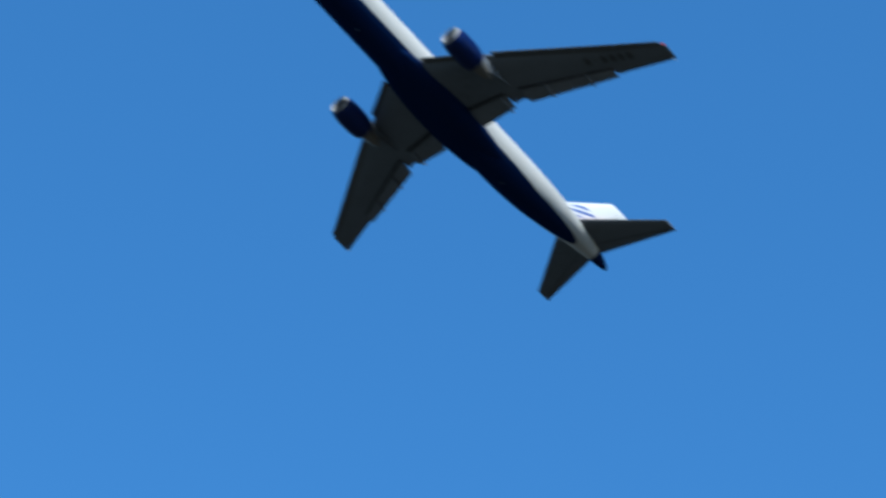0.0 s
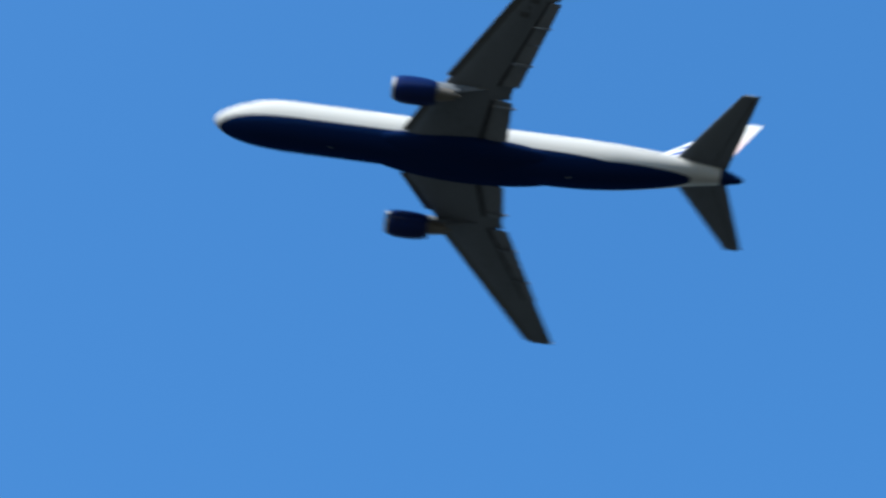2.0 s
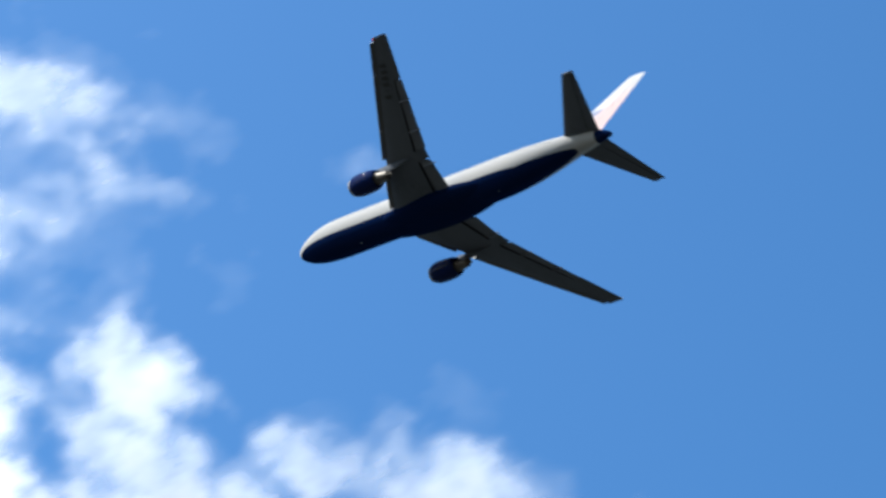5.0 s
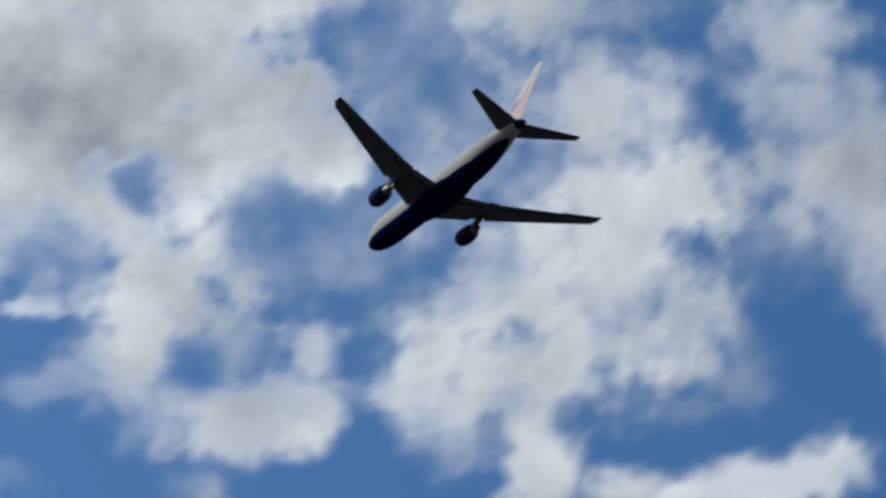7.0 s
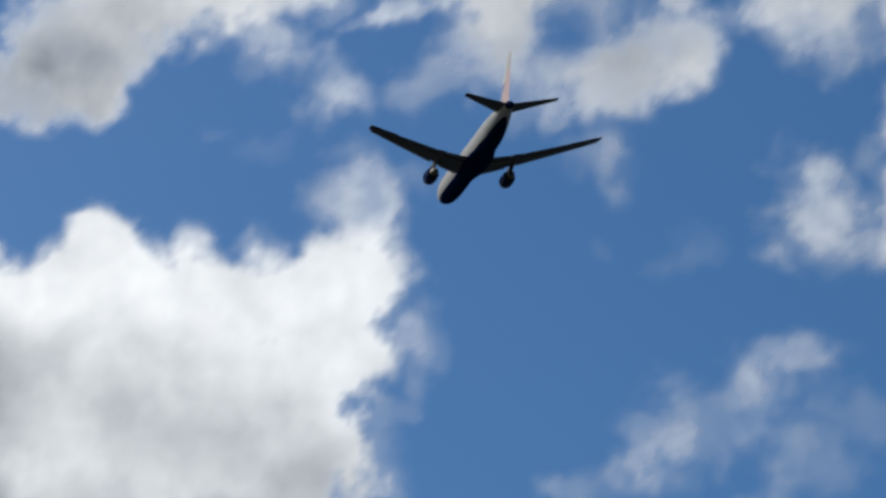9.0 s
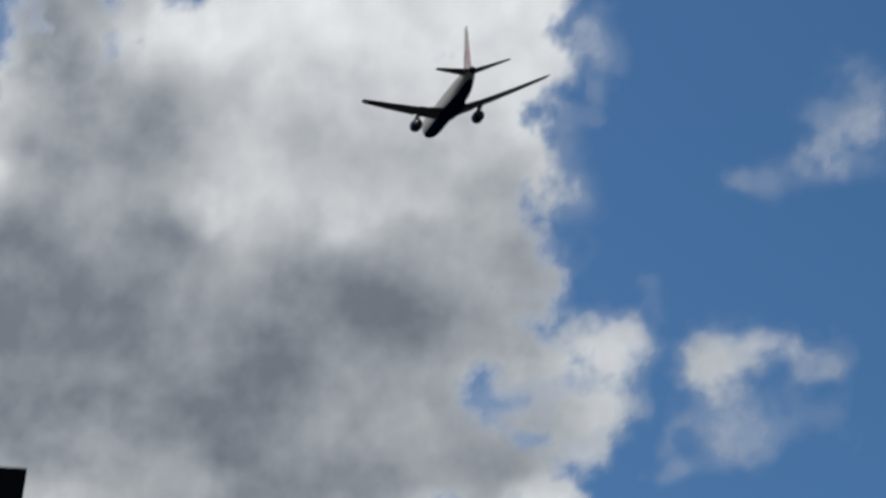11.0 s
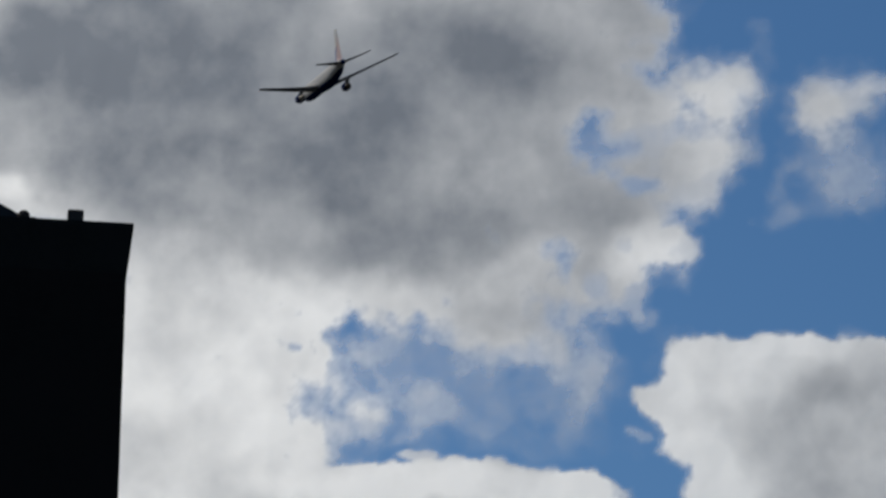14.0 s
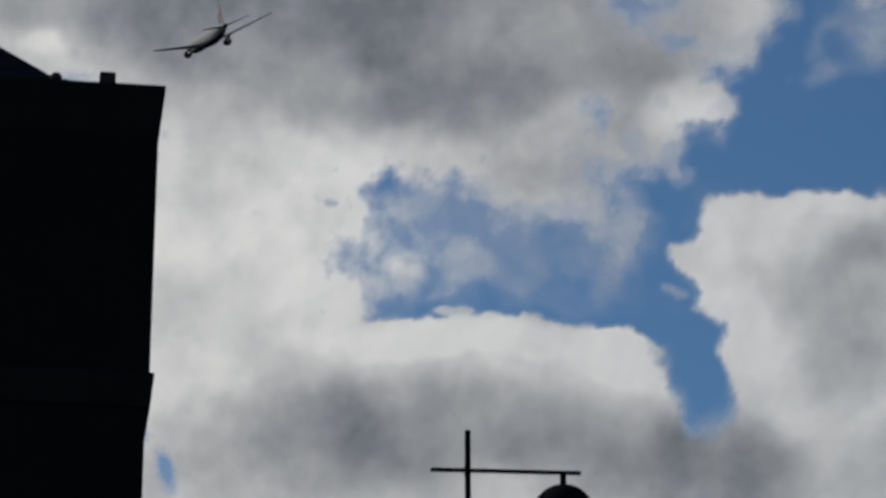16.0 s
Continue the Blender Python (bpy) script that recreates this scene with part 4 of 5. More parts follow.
cloud("thin white wisps drifting in the blue",
      [(-8.54, -0.7, 0.51, 0.41, -45, 0.5, 0.65),
       (-7.52, 0.72, 0.92, 0.18, 18, 0.45, 0.29),
       (-7.11, -0.59, 0.41, 0.51, 0, 0.4, 0.77),
       (-9.98, -1.42, 0.61, 0.31, 0, 0.15, 0.74),
       (-3.65, -2.09, 0.3, 0.51, 0, 0.3, 0.65),
       (-10.9, -1.12, 0.31, 0.15, 0, 0.2, 0.24),
       (-2.83, -4.01, 0.4, 0.2, 0, 0.15, 0.48),
       (-2.43, -3.69, 0.4, 0.4, 37, 0.2, 0.65)],
      [])
cloud("heaped pale cloud with a soft grey middle",
      [(5.86, -0.05, 2.01, 0.6, 23, 0.95, 1),
       (3.41, -0.68, 1.3, 0.5, 8, 0.9, 1),
       (1.94, -0.28, 0.6, 0.6, 8, 0.8, 1),
       (2.17, -0.56, 0.6, 1, 0, 0.9, 1),
       (2.18, -1.76, 1, 1, 0, 0.95, 1.2),
       (2.98, -1.85, 1.3, 1.1, 0, 1, 1.2),
       (3.47, -0.95, 0.6, 0.7, 0, 0.85, 1),
       (2.88, -3.06, 1.5, 0.7, 0, 0.9, 1.4),
       (-0.02, -3.08, 0.9, 0.8, 0, 0.8, 1.2),
       (0.59, -3.78, 1.1, 0.5, 0, 0.5, 1.2),
       (0.68, -2.17, 0.6, 0.4, 0, 0.35, 0.84),
       (2.14, -3.26, 1.2, 1, -2, 0.85, 1.4)],
      [(2.98, -1.95, 1.5, 1.2, 0, 0.3, 1.5)])
cloud("small torn wisps of thin white cloud",
      [(-0.72, -5.8, 1.01, 0.4, 7, 0.6, 0.64),
       (-1.14, -6.18, 0.91, 0.4, -3, 0.4, 1.01),
       (-2.75, -6.01, 0.3, 0.3, -3, 0.25, 0.49),
       (-3.51, -7, 0.61, 0.41, -2, 0.4, 0.65),
       (0.43, -6.96, 1.21, 0.6, -2, 0.25, 1.41),
       (-2.67, -6.52, 0.51, 0.41, -2, 0.2, 0.77),
       (1.31, -7.3, 0.5, 0.4, -2, 0.35, 0.76),
       (-3.65, -7.52, 0.61, 0.51, -6, 0.5, 0.65),
       (-2.99, -7.08, 0.4, 0.4, -6, 0.35, 0.57)],
      [])
cloud("small torn wisps of thin white cloud",
      [(-4.83, -8.02, 0.56, 0.31, -6, 0.35, 0.49),
       (-2.79, -6.13, 0.3, 0.25, -6, 0.25, 0.29),
       (-1.7, -6.3, 0.45, 0.4, -6, 0.45, 0.64),
       (-1.87, -8.84, 0.3, 0.71, -6, 0.35, 0.79),
       (-3.08, -7.89, 0.61, 0.25, -6, 0.3, 0.65),
       (-2.65, -3.96, 0.3, 0.4, -36, 0.2, 0.48),
       (-4.02, -3.6, 0.25, 0.15, -6, 0.15, 0.23),
       (-7.55, -5.77, 0.23, 0.41, -6, 0.3, 0.3),
       (-7.64, -6.49, 0.31, 0.21, -6, 0.25, 0.3)],
      [])
cloud("small torn wisps of thin white cloud",
      [(-6.93, -10.11, 0.26, 0.36, 35, 0.2, 0.5),
       (-2.09, -10.88, 0.25, 0.41, -5, 0.3, 0.49),
       (-1.43, -8.85, 0.61, 0.91, -3, 0.5, 1.22),
       (-0.76, -9.4, 0.91, 0.4, -3, 0.5, 1.01),
       (-2.09, -6.76, 1.21, 0.81, -4, 0.35, 1.68),
       (-0.62, -7.26, 1.21, 1.01, -3, 0.4, 1.87),
       (-2.8, -6.72, 0.3, 0.51, -4, 0.4, 0.49),
       (-5.03, -8.02, 0.41, 0.2, -3, 0.35, 0.29),
       (-8.47, -0.63, 0.41, 0.41, -4, 0.5, 0.57),
       (-3.68, -2.09, 0.25, 0.45, -4, 0.4, 0.48)],
      [])
cloud("large heaped cumulus cloud with a sunlit white crown",
      [(-11.63, -4.92, 2.71, 1.67, -6, 1, 1.25),
       (-13.13, -3.4, 1.15, 0.84, -6, 1, 0.67),
       (-12.84, -2.81, 0.47, 0.36, -6, 0.9, 0.58),
       (-13.96, -4.04, 1.15, 1.05, -6, 1, 0.67),
       (-11.41, -3.18, 0.26, 0.41, -21, 0.7, 0.5),
       (-11.54, -4.2, 2.08, 0.62, -6, 1, 0.67),
       (-10.23, -3.82, 0.83, 0.62, -6, 0.9, 0.93),
       (-9.31, -4.03, 0.72, 0.51, -6, 0.85, 1.03),
       (-8.23, -2.82, 0.77, 1.02, -7, 0.85, 0.92)],
      [(-11.58, -4.51, 2.91, 1.77, -6, -0.02, 1.87),
       (-8.65, -3.69, 1.13, 1.64, -6, -0.05, 1.23)])
cloud("large heaped cumulus cloud with a sunlit white crown",
      [(-8.8, -2.44, 0.51, 0.41, -7, 0.7, 0.65),
       (-8.67, -3.9, 0.92, 0.92, -6, 0.95, 1.03),
       (-7.93, -3.77, 0.51, 0.82, -6, 0.7, 1.02),
       (-8.94, -5.21, 1.13, 1.13, -6, 1, 1.03),
       (-7.66, -4.93, 0.46, 0.46, -6, 0.55, 0.57),
       (-9.72, -6.48, 1.14, 1.35, -6, 1, 1.66),
       (-9.5, -8.07, 0.83, 1.67, -6, 1, 1.88),
       (-9.79, -9.51, 0.89, 1.15, -6, 0.9, 1.72),
       (-13.06, -6.86, 3.69, 1.9, -6, 1, 1.26)],
      [(-15.6, -7.82, 1.8, 0.95, -3, -0.15, 1.27),
       (-11.8, -8.25, 2.73, 0.84, -3, -0.18, 1.26)])
cloud("large heaped cumulus cloud with a sunlit white crown",
      [(-15.36, -4.83, 0.63, 0.85, -6, 0.9, 1.06),
       (-8.12, -7.89, 0.41, 0.62, -6, 0.12, 0.86),
       (-7.37, -5, 0.41, 0.72, -4, 0.4, 0.92),
       (-8.28, -7.41, 0.52, 1.55, -3, 0.35, 1.52),
       (-15.24, -3.86, 0.84, 0.74, -4, 1, 0.67),
       (-14.08, -5.18, 1.57, 0.94, -4, 1, 0.67),
       (-9.44, -6.71, 0.88, 1.25, -6, 1, 1.25),
       (-6.73, -0.65, 1.32, 0.71, -4, -0.45, 1.42),
       (-8.49, -2.15, 0.77, 0.82, -4, -0.3, 1.23)],
      [(-14.46, -5.89, 2.74, 1.26, -4, 0.1, 1.58),
       (-14.5, -0.28, 2.08, 0.62, -4, 0.15, 0.94)])
cloud("grey cloud shoulder behind the large cumulus",
      [(-16.67, -2.58, 1.16, 1.69, -6, 1, 1.48),
       (-15.88, -3.93, 0.58, 1.59, -6, 0.95, 1.06),
       (-17.46, -5.88, 2.14, 1.28, -6, 1, 1.71),
       (-16.87, -7.11, 2.68, 1.61, -6, 1, 1.71),
       (-17.18, -4.63, 1.6, 1.28, -6, 1, 1.28)],
      [(-16.91, -2.77, 1.16, 1.59, -6, 0.55, 1.59),
       (-17.04, -5.18, 1.6, 0.85, -6, 0.25, 1.6),
       (-16.39, -3.66, 0.42, 0.42, -6, -0.3, 0.72)])
cloud("grey shaded base of a large cumulus cloud",
      [(-14.43, -9.06, 5.12, 2.13, -6, 1, 1.71),
       (-14.89, -8.59, 6, 3.53, -7, 1, 1.71)],
      [(-14.96, -9.01, 5.13, 1.39, -6, 0.18, 4.01),
       (-16.34, -7.17, 2.35, 1.28, -6, 0.12, 2.41),
       (-13.2, -7.91, 2.64, 0.53, -6, 0.2, 1.59),
       (-9.76, -8.46, 0.63, 2.09, -6, 0.15, 1.57),
       (-15.57, -9.37, 6.69, 4.1, -7, 0.38, 5.66),
       (-12.98, -10.22, 2.78, 1.39, -7, 0.25, 3.21),
       (-15.66, -11.87, 1.86, 0.98, -6, 0.18, 1.96),
       (-17.74, -9.11, 2.72, 1.31, -7, 0.15, 2.45),
       (-18.71, -7.04, 1.63, 0.65, -7, 0.1, 1.63),
       (-18.1, -11.15, 2.2, 0.66, -6, 0.15, 1.65)])
cloud("grey shaded base of a large cumulus cloud",
      [(-19.67, -8, 3.28, 3.83, -7, 1, 1.75),
       (-18.26, -12.02, 3.32, 1.77, -6, 1, 1.33),
       (-14.54, -13.1, 3.82, 1.2, -6, 0.95, 1.31)],
      [(-19.28, -5.89, 0.43, 0.43, -7, -0.4, 0.74),
       (-16.98, -9.85, 0.54, 0.27, -7, -0.15, 0.65),
       (-16.13, -12.04, 0.55, 0.44, -6, -0.25, 0.82),
       (-20.46, -10.44, 1.11, 1.11, -7, -0.3, 1.67),
       (-18.64, -9.77, 2.74, 2.2, -7, 0.2, 3.29),
       (-11.69, -12.32, 1.93, 1.29, -6, 0.2, 1.93),
       (-13.61, -12.76, 1.63, 0.65, -6, 0.25, 1.3),
       (-11.42, -14.09, 1.62, 0.86, -6, 0.3, 1.62),
       (-12.03, -13.15, 0.65, 0.27, 9, -0.22, 0.71),
       (-9.98, -11.65, 0.95, 0.85, -7, 0.08, 0.95)])
cloud("grey shaded base of a large cumulus cloud",
      [(-9.6, -7.66, 0.93, 2.28, -7, 1, 2.28),
       (-10.16, -9.28, 1.15, 0.63, -7, 0.8, 1.26),
       (-13.1, -10.96, 3.22, 1.93, -7, 1, 1.72)],
      [(-12.98, -10.22, 3.21, 1.6, -7, 0.15, 2.4),
       (-15.57, -12.11, 2.51, 1.2, -6, 0.25, 1.64),
       (-18.93, -10.84, 2.21, 0.99, -7, 0.25, 1.33),
       (-17.81, -6.4, 2.69, 1.18, -7, 0.2, 1.61),
       (-17.5, -8.32, 4.55, 1.3, -7, 0.4, 1.63),
       (-11.63, -9.08, 2.63, 1.05, -7, 0.2, 1.42),
       (-21.34, -10.03, 1.01, 1.23, -7, -0.15, 1.01),
       (-21.26, -9.1, 1.89, 1.33, -7, 0.4, 1.67),
       (-20.28, -10.55, 1, 0.67, -7, 0.2, 1),
       (-12.51, -11.25, 1.93, 1.28, -7, -0.28, 1.44)])
cloud("grey shaded base of a large cumulus cloud",
      [(-11.67, -12.21, 1.93, 1.29, -6, 1, 1.29),
       (-10.23, -13.35, 1.07, 0.86, -6, 0.9, 1.07),
       (-14.79, -11.97, 3.26, 2.17, -6, 1, 1.3)],
      [(-12.24, -11.61, 0.43, 0.64, -37, -0.12, 0.89),
       (-12.59, -11.08, 0.32, 0.21, -7, -0.1, 0.45),
       (-16.32, -12.01, 0.33, 0.55, -37, -0.16, 0.72),
       (-16.77, -11.74, 0.44, 0.22, -7, -0.1, 0.49),
       (-14.33, -11.69, 0.65, 0.27, 23, -0.12, 0.71),
       (-15.39, -12.78, 0.99, 0.44, -6, 0.15, 0.66),
       (-21.81, -10.7, 0.51, 0.28, -7, -0.2, 0.51),
       (-14.29, -7.43, 3.18, 1.17, -7, -0.3, 1.59),
       (-10.21, -10.16, 1.16, 1.47, -7, -0.15, 1.26),
       (-11.06, -13.74, 1.61, 0.65, -6, -0.15, 0.97),
       (-15.66, -10.39, 2.17, 0.65, -7, 0.12, 1.3)])
cloud("tattered white cloud with bright lobes at its rim",
      [(-7.96, -10.81, 0.94, 0.63, -7, 0.95, 1.25),
       (-9.2, -10.67, 1.26, 0.47, -7, 0.85, 1.26),
       (-10.18, -10.44, 0.74, 0.4, -7, 0.85, 0.67),
       (-8.38, -11.51, 0.84, 0.63, -7, 0.9, 1.24),
       (-8.58, -12.24, 0.79, 0.69, -6, 0.92, 0.59),
       (-9.64, -11.47, 1.16, 1.06, -7, 0.85, 1.06),
       (-9.7, -11.89, 0.64, 0.64, -7, 0.7, 1.06)],
      [(-9.54, -12.99, 0.85, 1.06, -6, 0.12, 1.28),
       (-8.3, -10.99, 1.36, 0.84, -7, -0.06, 1.26)])
cloud("tattered white cloud with bright lobes at its rim",
      [(-10.12, -11.47, 0.4, 0.25, -7, -0.42, 0.54),
       (-9.64, -12.22, 0.32, 0.16, -6, -0.38, 0.24),
       (-9.38, -13.33, 0.69, 0.48, -6, 0.9, 0.31),
       (-10.18, -13.68, 0.64, 0.43, -6, 0.9, 0.51),
       (-9.95, -14.36, 0.32, 0.43, -6, 0.7, 0.31),
       (-9.62, -14.67, 0.13, 0.13, -6, 0.5, 0.18),
       (-10.78, -14.11, 0.22, 0.22, -6, -0.2, 0.25),
       (-9.6, -12.66, 0.85, 0.64, -6, 0.9, 1.06)],
      [(-9.62, -13.52, 0.96, 0.53, -6, -0.2, 0.8),
       (-5.71, -11.08, 1.14, 0.72, -7, 0.05, 0.93)])
cloud("small broken white cloud with frayed tail",
      [(-5.73, -11.18, 0.88, 0.62, -7, 0.85, 1.24),
       (-4.96, -10.85, 0.62, 0.31, -7, 0.75, 0.74),
       (-5.63, -12.04, 1.14, 0.83, -7, 0.42, 1.45),
       (-6.16, -11.34, 0.52, 0.41, -7, 0.8, 0.66),
       (-4.32, -11.45, 0.62, 0.36, -7, 0.55, 0.66),
       (-5.57, -12.37, 0.62, 0.62, -7, 0.45, 1.04),
       (-6.93, -12.42, 0.31, 0.63, -26, 0.35, 0.67),
       (-7.12, -13.04, 0.42, 0.21, 14, 0.35, 0.5),
       (-6.47, -12.9, 0.63, 0.31, -6, 0.25, 0.67),
       (-3.95, -7.76, 0.6, 0.4, -7, 0.3, 0.84),
       (-5.3, -8, 0.3, 0.2, -7, 0.2, 0.42),
       (-8.27, -7.83, 0.41, 0.52, -7, 0.15, 0.78),
       (-7.06, -9.6, 0.15, 0.12, -7, 0.2, 0.18)],
      [])
cloud("bright white cloud swelling under a grey bank",
      [(-18.34, -14.14, 2.13, 1.68, -6, 1, 1.68),
       (-19.75, -15.58, 2.28, 1.71, -6, 1, 1.71),
       (-15.18, -14.81, 0.78, 0.24, 4, 0.5, 0.53),
       (-14.73, -15.42, 0.33, 0.55, -36, 0.4, 0.62),
       (-13.35, -16.47, 0.66, 0.28, -6, 0.4, 0.62),
       (-15.54, -16.24, 0.39, 0.5, -6, 0.4, 0.63),
       (-15.8, -13.85, 0.66, 0.44, -6, 0.9, 0.71),
       (-14.87, -13.62, 1.65, 0.66, -6, 0.9, 1.32),
       (-12.78, -14.29, 1.96, 0.65, -6, 0.9, 1.31),
       (-12.36, -15.11, 1.2, 0.55, -6, 0.75, 1.09)],
      [(-19.1, -13.94, 0.56, 1.01, -21, 0.15, 0.85),
       (-18.4, -15.72, 0.91, 0.45, 14, 0.14, 0.85),
       (-16.86, -14.75, 0.56, 0.67, -6, 0.12, 0.84)])
cloud("bright white cloud swelling under a grey bank",
      [(-11.2, -15.35, 0.54, 0.98, -6, 0.6, 1.09),
       (-11.14, -14.25, 0.86, 0.65, -6, 0.9, 1.08),
       (-17.34, -14.92, 0.79, 1.12, -6, 0.8, 1.57),
       (-17.05, -15.86, 0.68, 0.68, -6, 0.6, 1.15),
       (-17.03, -15.07, 1.46, 1.57, -6, 0.72, 2.57),
       (-16.91, -16.33, 1.58, 1.01, -6, 0.6, 2.15),
       (-17.37, -14.5, 1.23, 1.57, -6, 1, 2.36),
       (-16, -13.74, 0.77, 0.55, -6, 0.75, 1.11),
       (-17.12, -16.34, 0.9, 0.68, -6, 0.9, 1.33),
       (-15.75, -14.89, 0.2, 0.67, -31, 0.5, 0.53),
       (-15.68, -15.8, 0.56, 0.22, 14, 0.5, 0.54)],
      [(-17.32, -13.57, 0.56, 0.28, -26, 0.12, 0.67),
       (-20.32, -16.11, 0.69, 0.69, -6, 0.15, 1.03),
       (-18.17, -13.25, 0.28, 0.67, -6, 0.1, 0.67),
       (-21.57, -19.74, 1.18, 0.59, -5, 0.25, 1.42)])
cloud("bright white cloud swelling under a grey bank",
      [(-16.11, -16.3, 0.79, 0.39, 19, 0.62, 0.94),
       (-16.27, -15.26, 0.34, 0.67, -21, 0.5, 0.81),
       (-16.67, -14.55, 0.56, 0.33, -6, 0.9, 0.73),
       (-17.18, -16.77, 0.45, 0.28, -6, 0.9, 0.61),
       (-19.93, -13.69, 0.57, 0.57, -6, 1, 0.72),
       (-16.73, -14.57, 0.56, 0.31, -6, 0.92, 0.71),
       (-17.22, -16.72, 0.45, 0.28, -6, 0.92, 0.61),
       (-16.57, -16.61, 0.68, 0.28, 4, 0.7, 0.74),
       (-18.98, -16.61, 2.29, 2.52, -6, 1, 1.37),
       (-19.95, -19.34, 1.64, 1.41, -5, 0.95, 0.75),
       (-21.07, -19.6, 0.24, 0.41, -5, -0.68, 0.34)],
      [(-13.3, -17.16, 2, 0.78, -6, 0.15, 1.33),
       (-18.08, -14.62, 2.47, 2.02, -6, -0.2, 2.02),
       (-15.98, -13.6, 1.33, 0.66, -6, -0.1, 0.99),
       (-20.22, -17.66, 0.93, 0.7, -5, -0.1, 0.87)])
cloud("faint veil of haze across a blue gap",
      [(-15.97, -14.84, 1.11, 0.67, -6, 0.4, 1.47),
       (-15.94, -15.98, 0.78, 0.9, -6, 0.25, 1.42),
       (-14.17, -16.04, 0.61, 0.44, -6, 0.6, 0.62),
       (-14.33, -15.69, 0.28, 0.33, -6, 0.5, 0.32),
       (-13.51, -16.11, 0.33, 0.28, -6, 0.25, 0.51),
       (-11.98, -16.16, 1.1, 0.44, -6, 0.3, 1.1),
       (-12.76, -15.52, 0.66, 0.55, -6, 0.45, 1.02)],
      [])
cloud("faint veil of haze across a blue gap",
      [(-13.68, -14.41, 1.31, 0.27, -6, 0.3, 0.7),
       (-14.09, -15.6, 3.87, 1.33, -6, 0.37, 2.65),
       (-15.83, -15.31, 0.18, 0.78, -26, 0.5, 0.46),
       (-15.21, -15.6, 0.16, 0.67, 9, 0.45, 0.31),
       (-16.37, -15.82, 0.18, 0.67, -18, 0.5, 0.47),
       (-14.67, -16.39, 0.67, 0.16, 24, 0.45, 0.31),
       (-11.06, -15.81, 0.2, 0.65, -6, 0.45, 0.45),
       (-13.42, -14.83, 0.66, 0.15, -26, 0.4, 0.28)],
      [])
cloud("broad rounded cumulus with a grey shaded underside",
      [(-14.65, -17.95, 3.72, 0.96, -5, 1, 0.32),
       (-11.82, -18.33, 1.33, 0.67, -17, 1, 0.26),
       (-11.13, -18.11, 0.72, 0.33, -30, 1, 0.23),
       (-15.99, -17.82, 2.04, 0.91, -5, 1, 0.54),
       (-15.06, -19.07, 5.12, 1.48, -5, 1, 0.73),
       (-16.96, -20.19, 5.79, 1.5, -5, 1, 0.74),
       (-11.79, -19.59, 1.01, 1.12, -5, 1, 0.54),
       (-11.36, -20.44, 1.68, 0.9, -5, 1, 0.54),
       (-14.71, -16.93, 0.45, 0.16, -6, 0.9, 0.19),
       (-13.2, -17.26, 0.44, 0.16, -6, 0.9, 0.19),
       (-20.64, -17.98, 1.05, 1.05, -5, 1, 0.75),
       (-21.93, -10.38, 2.8, 1.68, -7, 1, 1.35)],
      [(-15.12, -19.41, 4.22, 1.03, -5, 0.37, 2.56),
       (-17.47, -19.79, 2.89, 1.04, -5, 0.2, 2.61),
       (-16.18, -18.27, 1.71, 0.46, -5, 0.2, 1.37),
       (-11.36, -20.44, 2.24, 0.9, -5, 0.3, 1.68),
       (-14.25, -17.53, 3.7, 0.39, -5, -0.2, 0.84),
       (-11.37, -18.26, 1.11, 0.44, -20, -0.2, 0.66),
       (-14.54, -19.35, 3.41, 0.91, -5, 0.15, 1.36)])
cloud("dense heaped cumulus with a crisp white top",
      [(-7, -21.16, 1.32, 1.1, -5, 1, 0.7),
       (-7.79, -16.48, 2.04, 1.13, -6, 1, 0.27),
       (-8.86, -15.81, 0.86, 0.59, -6, 1, 0.25),
       (-7.67, -15.61, 0.64, 0.4, -6, 1, 0.22),
       (-6.86, -15.8, 0.74, 0.42, -6, 1, 0.22),
       (-9.69, -16.39, 0.7, 0.54, -6, 1, 0.27),
       (-10.21, -16.23, 0.27, 0.27, -6, 0.8, 0.22),
       (-10.41, -16.88, 0.27, 0.11, -36, 0.6, 0.15)],
      [(-7.36, -17.29, 1.29, 0.97, -6, 0.22, 1.45),
       (-7.34, -18.75, 1.41, 0.65, -5, 0.25, 1.3),
       (-6.41, -16.4, 0.74, 0.32, -6, 0.2, 0.8),
       (-7.58, -20.65, 2.2, 0.88, -5, 0.15, 1.65)])
cloud("dense heaped cumulus with a crisp white top",
      [(-9.17, -17.23, 0.87, 0.65, -6, 1, 0.27),
       (-8.35, -18.31, 1.36, 1.31, -5, 1, 0.28),
       (-8.11, -19.8, 1.75, 1.43, -5, 1, 0.53),
       (-6.74, -18.24, 1.62, 2.69, -5, 1, 0.69),
       (-9.43, -20.72, 1.22, 1, -5, 1, 0.53),
       (-10.01, -20.21, 0.67, 0.67, -5, 0.9, 0.53),
       (-5.24, -17.06, 1.27, 1.17, -6, 1, 0.3),
       (-10.35, -18.58, 0.55, 0.94, 15, -0.95, 0.53),
       (-5.95, -16.12, 0.95, 0.58, -6, 1, 0.24)],
      [(-8.55, -15.85, 1.61, 0.64, -6, -0.2, 0.96),
       (-6.94, -15.63, 0.95, 0.27, -6, -0.2, 0.48),
       (-9.21, -17.56, 0.65, 1.52, 14, -0.15, 0.98),
       (-10.27, -20.53, 1.67, 0.89, -5, 0.3, 1.34),
       (-8.66, -19.07, 0.66, 0.88, -5, -0.2, 0.99)])
# -- clouds: end

build_clouds()


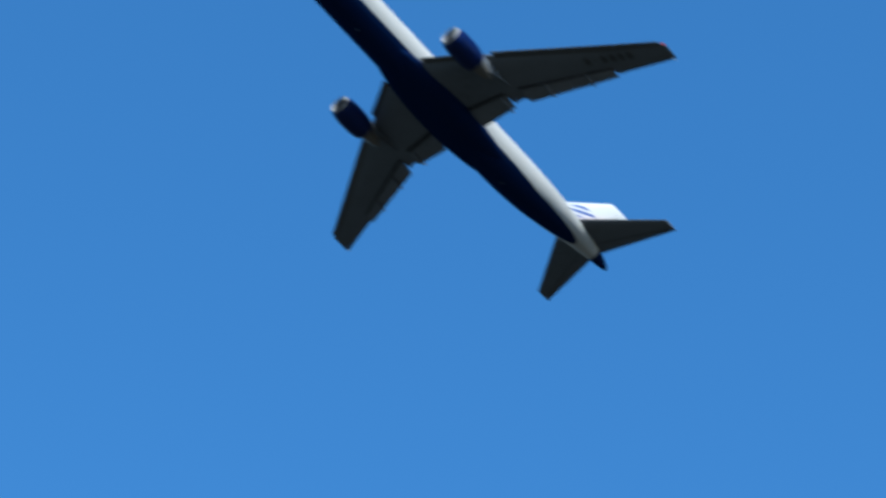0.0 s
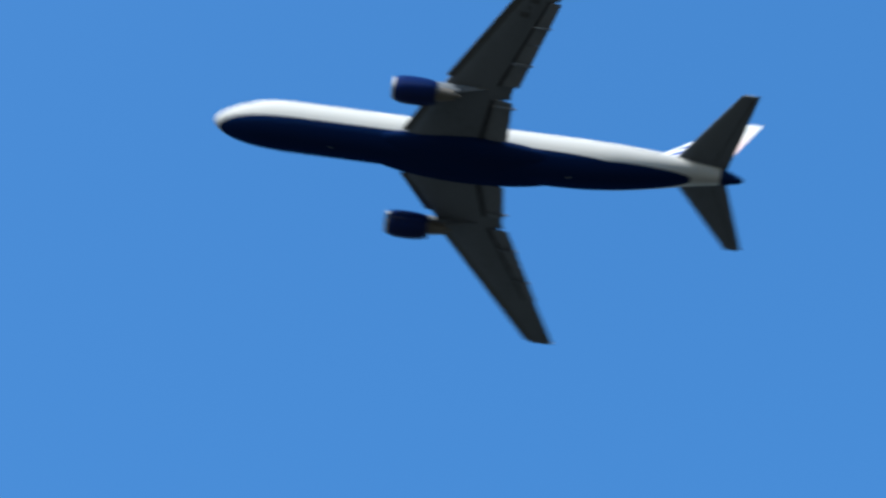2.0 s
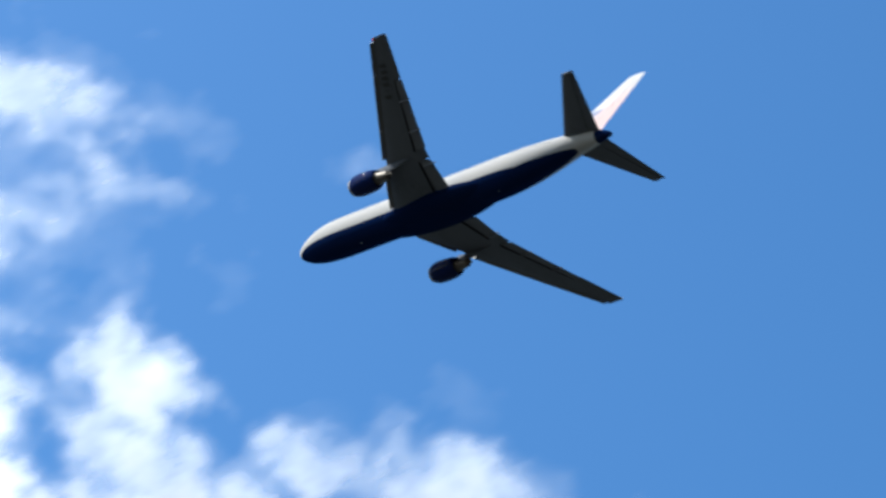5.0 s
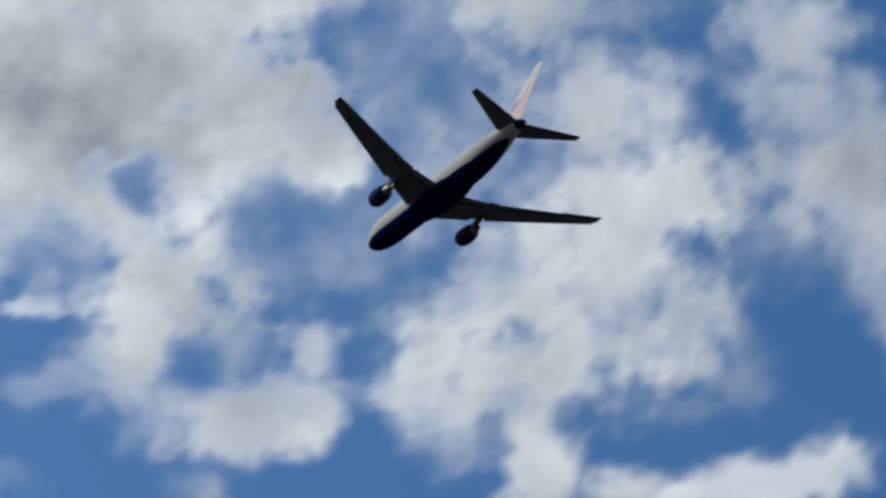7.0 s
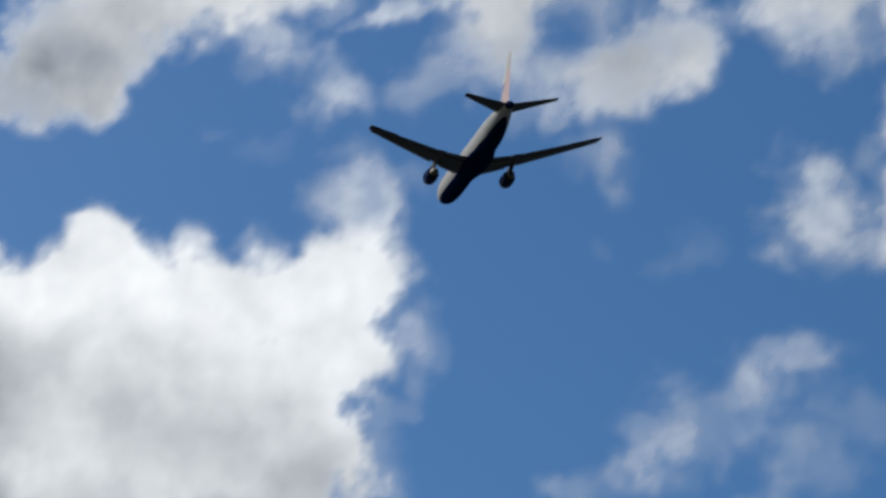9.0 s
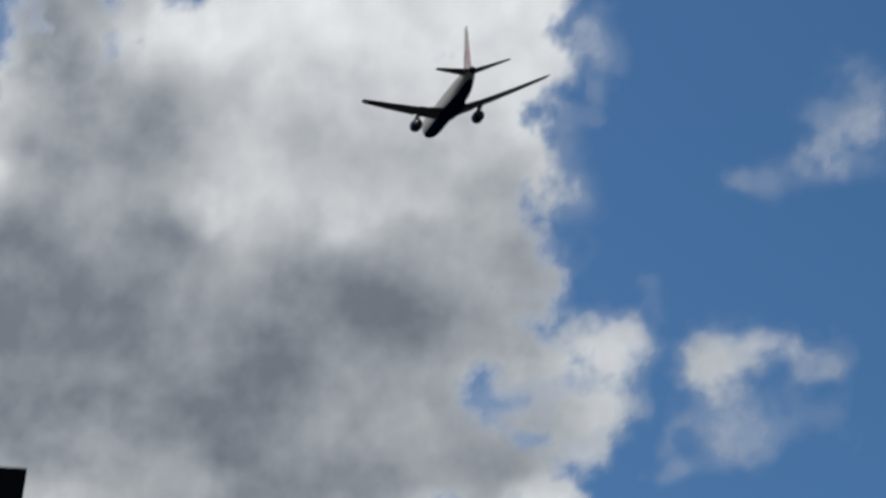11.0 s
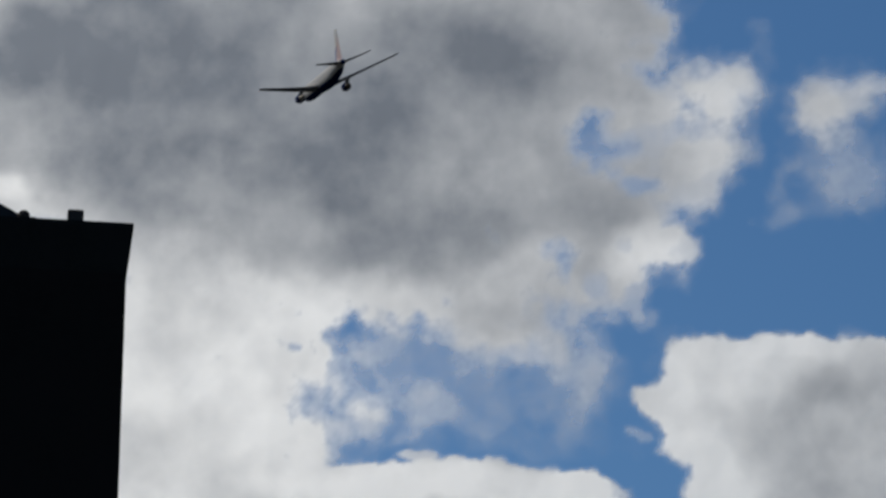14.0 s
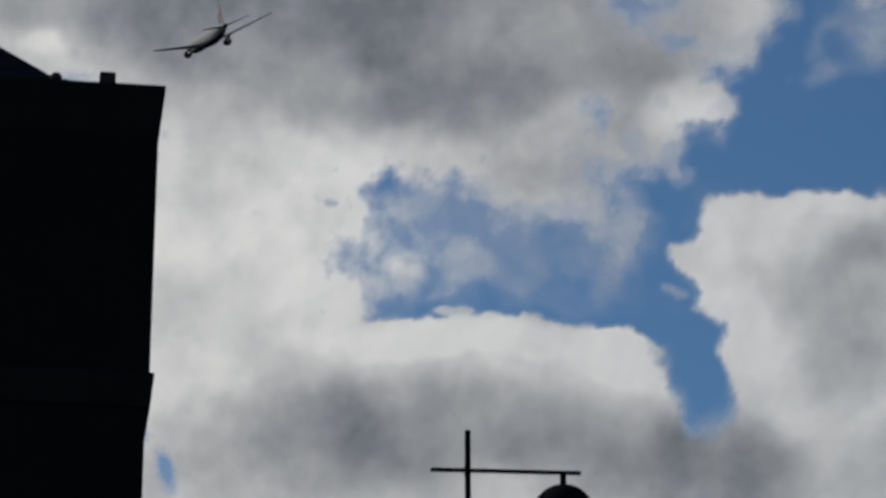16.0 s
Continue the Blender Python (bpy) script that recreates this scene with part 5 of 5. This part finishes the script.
# ---- what moves ----
def motions():
    walk(PLANE, [
    (0, pose(205.83, -117.11, 252.63, -0.43, -10.23, 104.57)),
    (0.5, pose(197.88, -84.56, 258.65, -2.04, -9.44, 104.26)),
    (1, pose(189.24, -51.68, 263.85, -2.24, -9.67, 103.64)),
    (1.5, pose(180.39, -18.59, 268.73, -1.98, -9.99, 103.13)),
    (2, pose(171.20, 14.80, 273.14, -1.30, -10.77, 102.42)),
    (2.5, pose(162.22, 48.43, 277.75, -0.93, -11.34, 101.94)),
    (3, pose(153.40, 82.36, 282.68, -0.63, -11.87, 101.47)),
    (3.2, pose(149.94, 96.05, 284.84, -0.49, -12.07, 101.25)),
    (5.3, pose(116.47, 243.58, 313.97, 0.30, -12.57, 100.11)),
    (5.5, pose(113.57, 257.93, 317.34, 0.29, -12.65, 100.02)),
    (6, pose(106.40, 293.98, 326.26, 0.04, -13.00, 99.94)),
    (6.5, pose(99.41, 330.21, 335.76, -0.69, -13.16, 99.79)),
    (7, pose(92.81, 367.18, 344.75, -2.05, -13.37, 98.83)),
    (7.5, pose(86.31, 404.44, 353.78, -3.43, -13.55, 97.90)),
    (8, pose(80.56, 442.19, 362.43, -4.65, -13.91, 97.81)),
    (8.5, pose(74.01, 480.15, 371.25, -5.99, -14.26, 97.71)),
    (9, pose(67.56, 518.18, 380.36, -7.56, -14.18, 97.92)),
    (9.5, pose(60.93, 556.57, 389.34, -9.32, -14.23, 98.25)),
    (10, pose(53.51, 595.34, 398.27, -11.02, -14.45, 98.90)),
    (10.2, pose(50.43, 610.87, 401.95, -11.62, -14.53, 99.23)),
    (12.3, pose(12.91, 775.23, 442.30, -17.35, -15.13, 102.55)),
    (12.5, pose(8.77, 791.24, 446.28, -17.89, -15.17, 102.85)),
    (13, pose(-1.80, 831.44, 456.48, -19.24, -15.23, 103.84)),
    (13.5, pose(-13.47, 871.76, 467.15, -20.49, -15.19, 104.79)),
    (14, pose(-26.04, 912.30, 478.00, -21.71, -15.25, 105.89)),
    (14.5, pose(-39.57, 953.14, 488.72, -22.89, -15.42, 107.05)),
    (15, pose(-54.24, 994.17, 499.38, -24.03, -15.64, 108.12)),
    (15.5, pose(-70.09, 1035.29, 510.00, -25.02, -15.92, 108.97)),
    (16, pose(-86.97, 1076.23, 520.91, -25.77, -16.09, 109.34)),
    ])


motions()
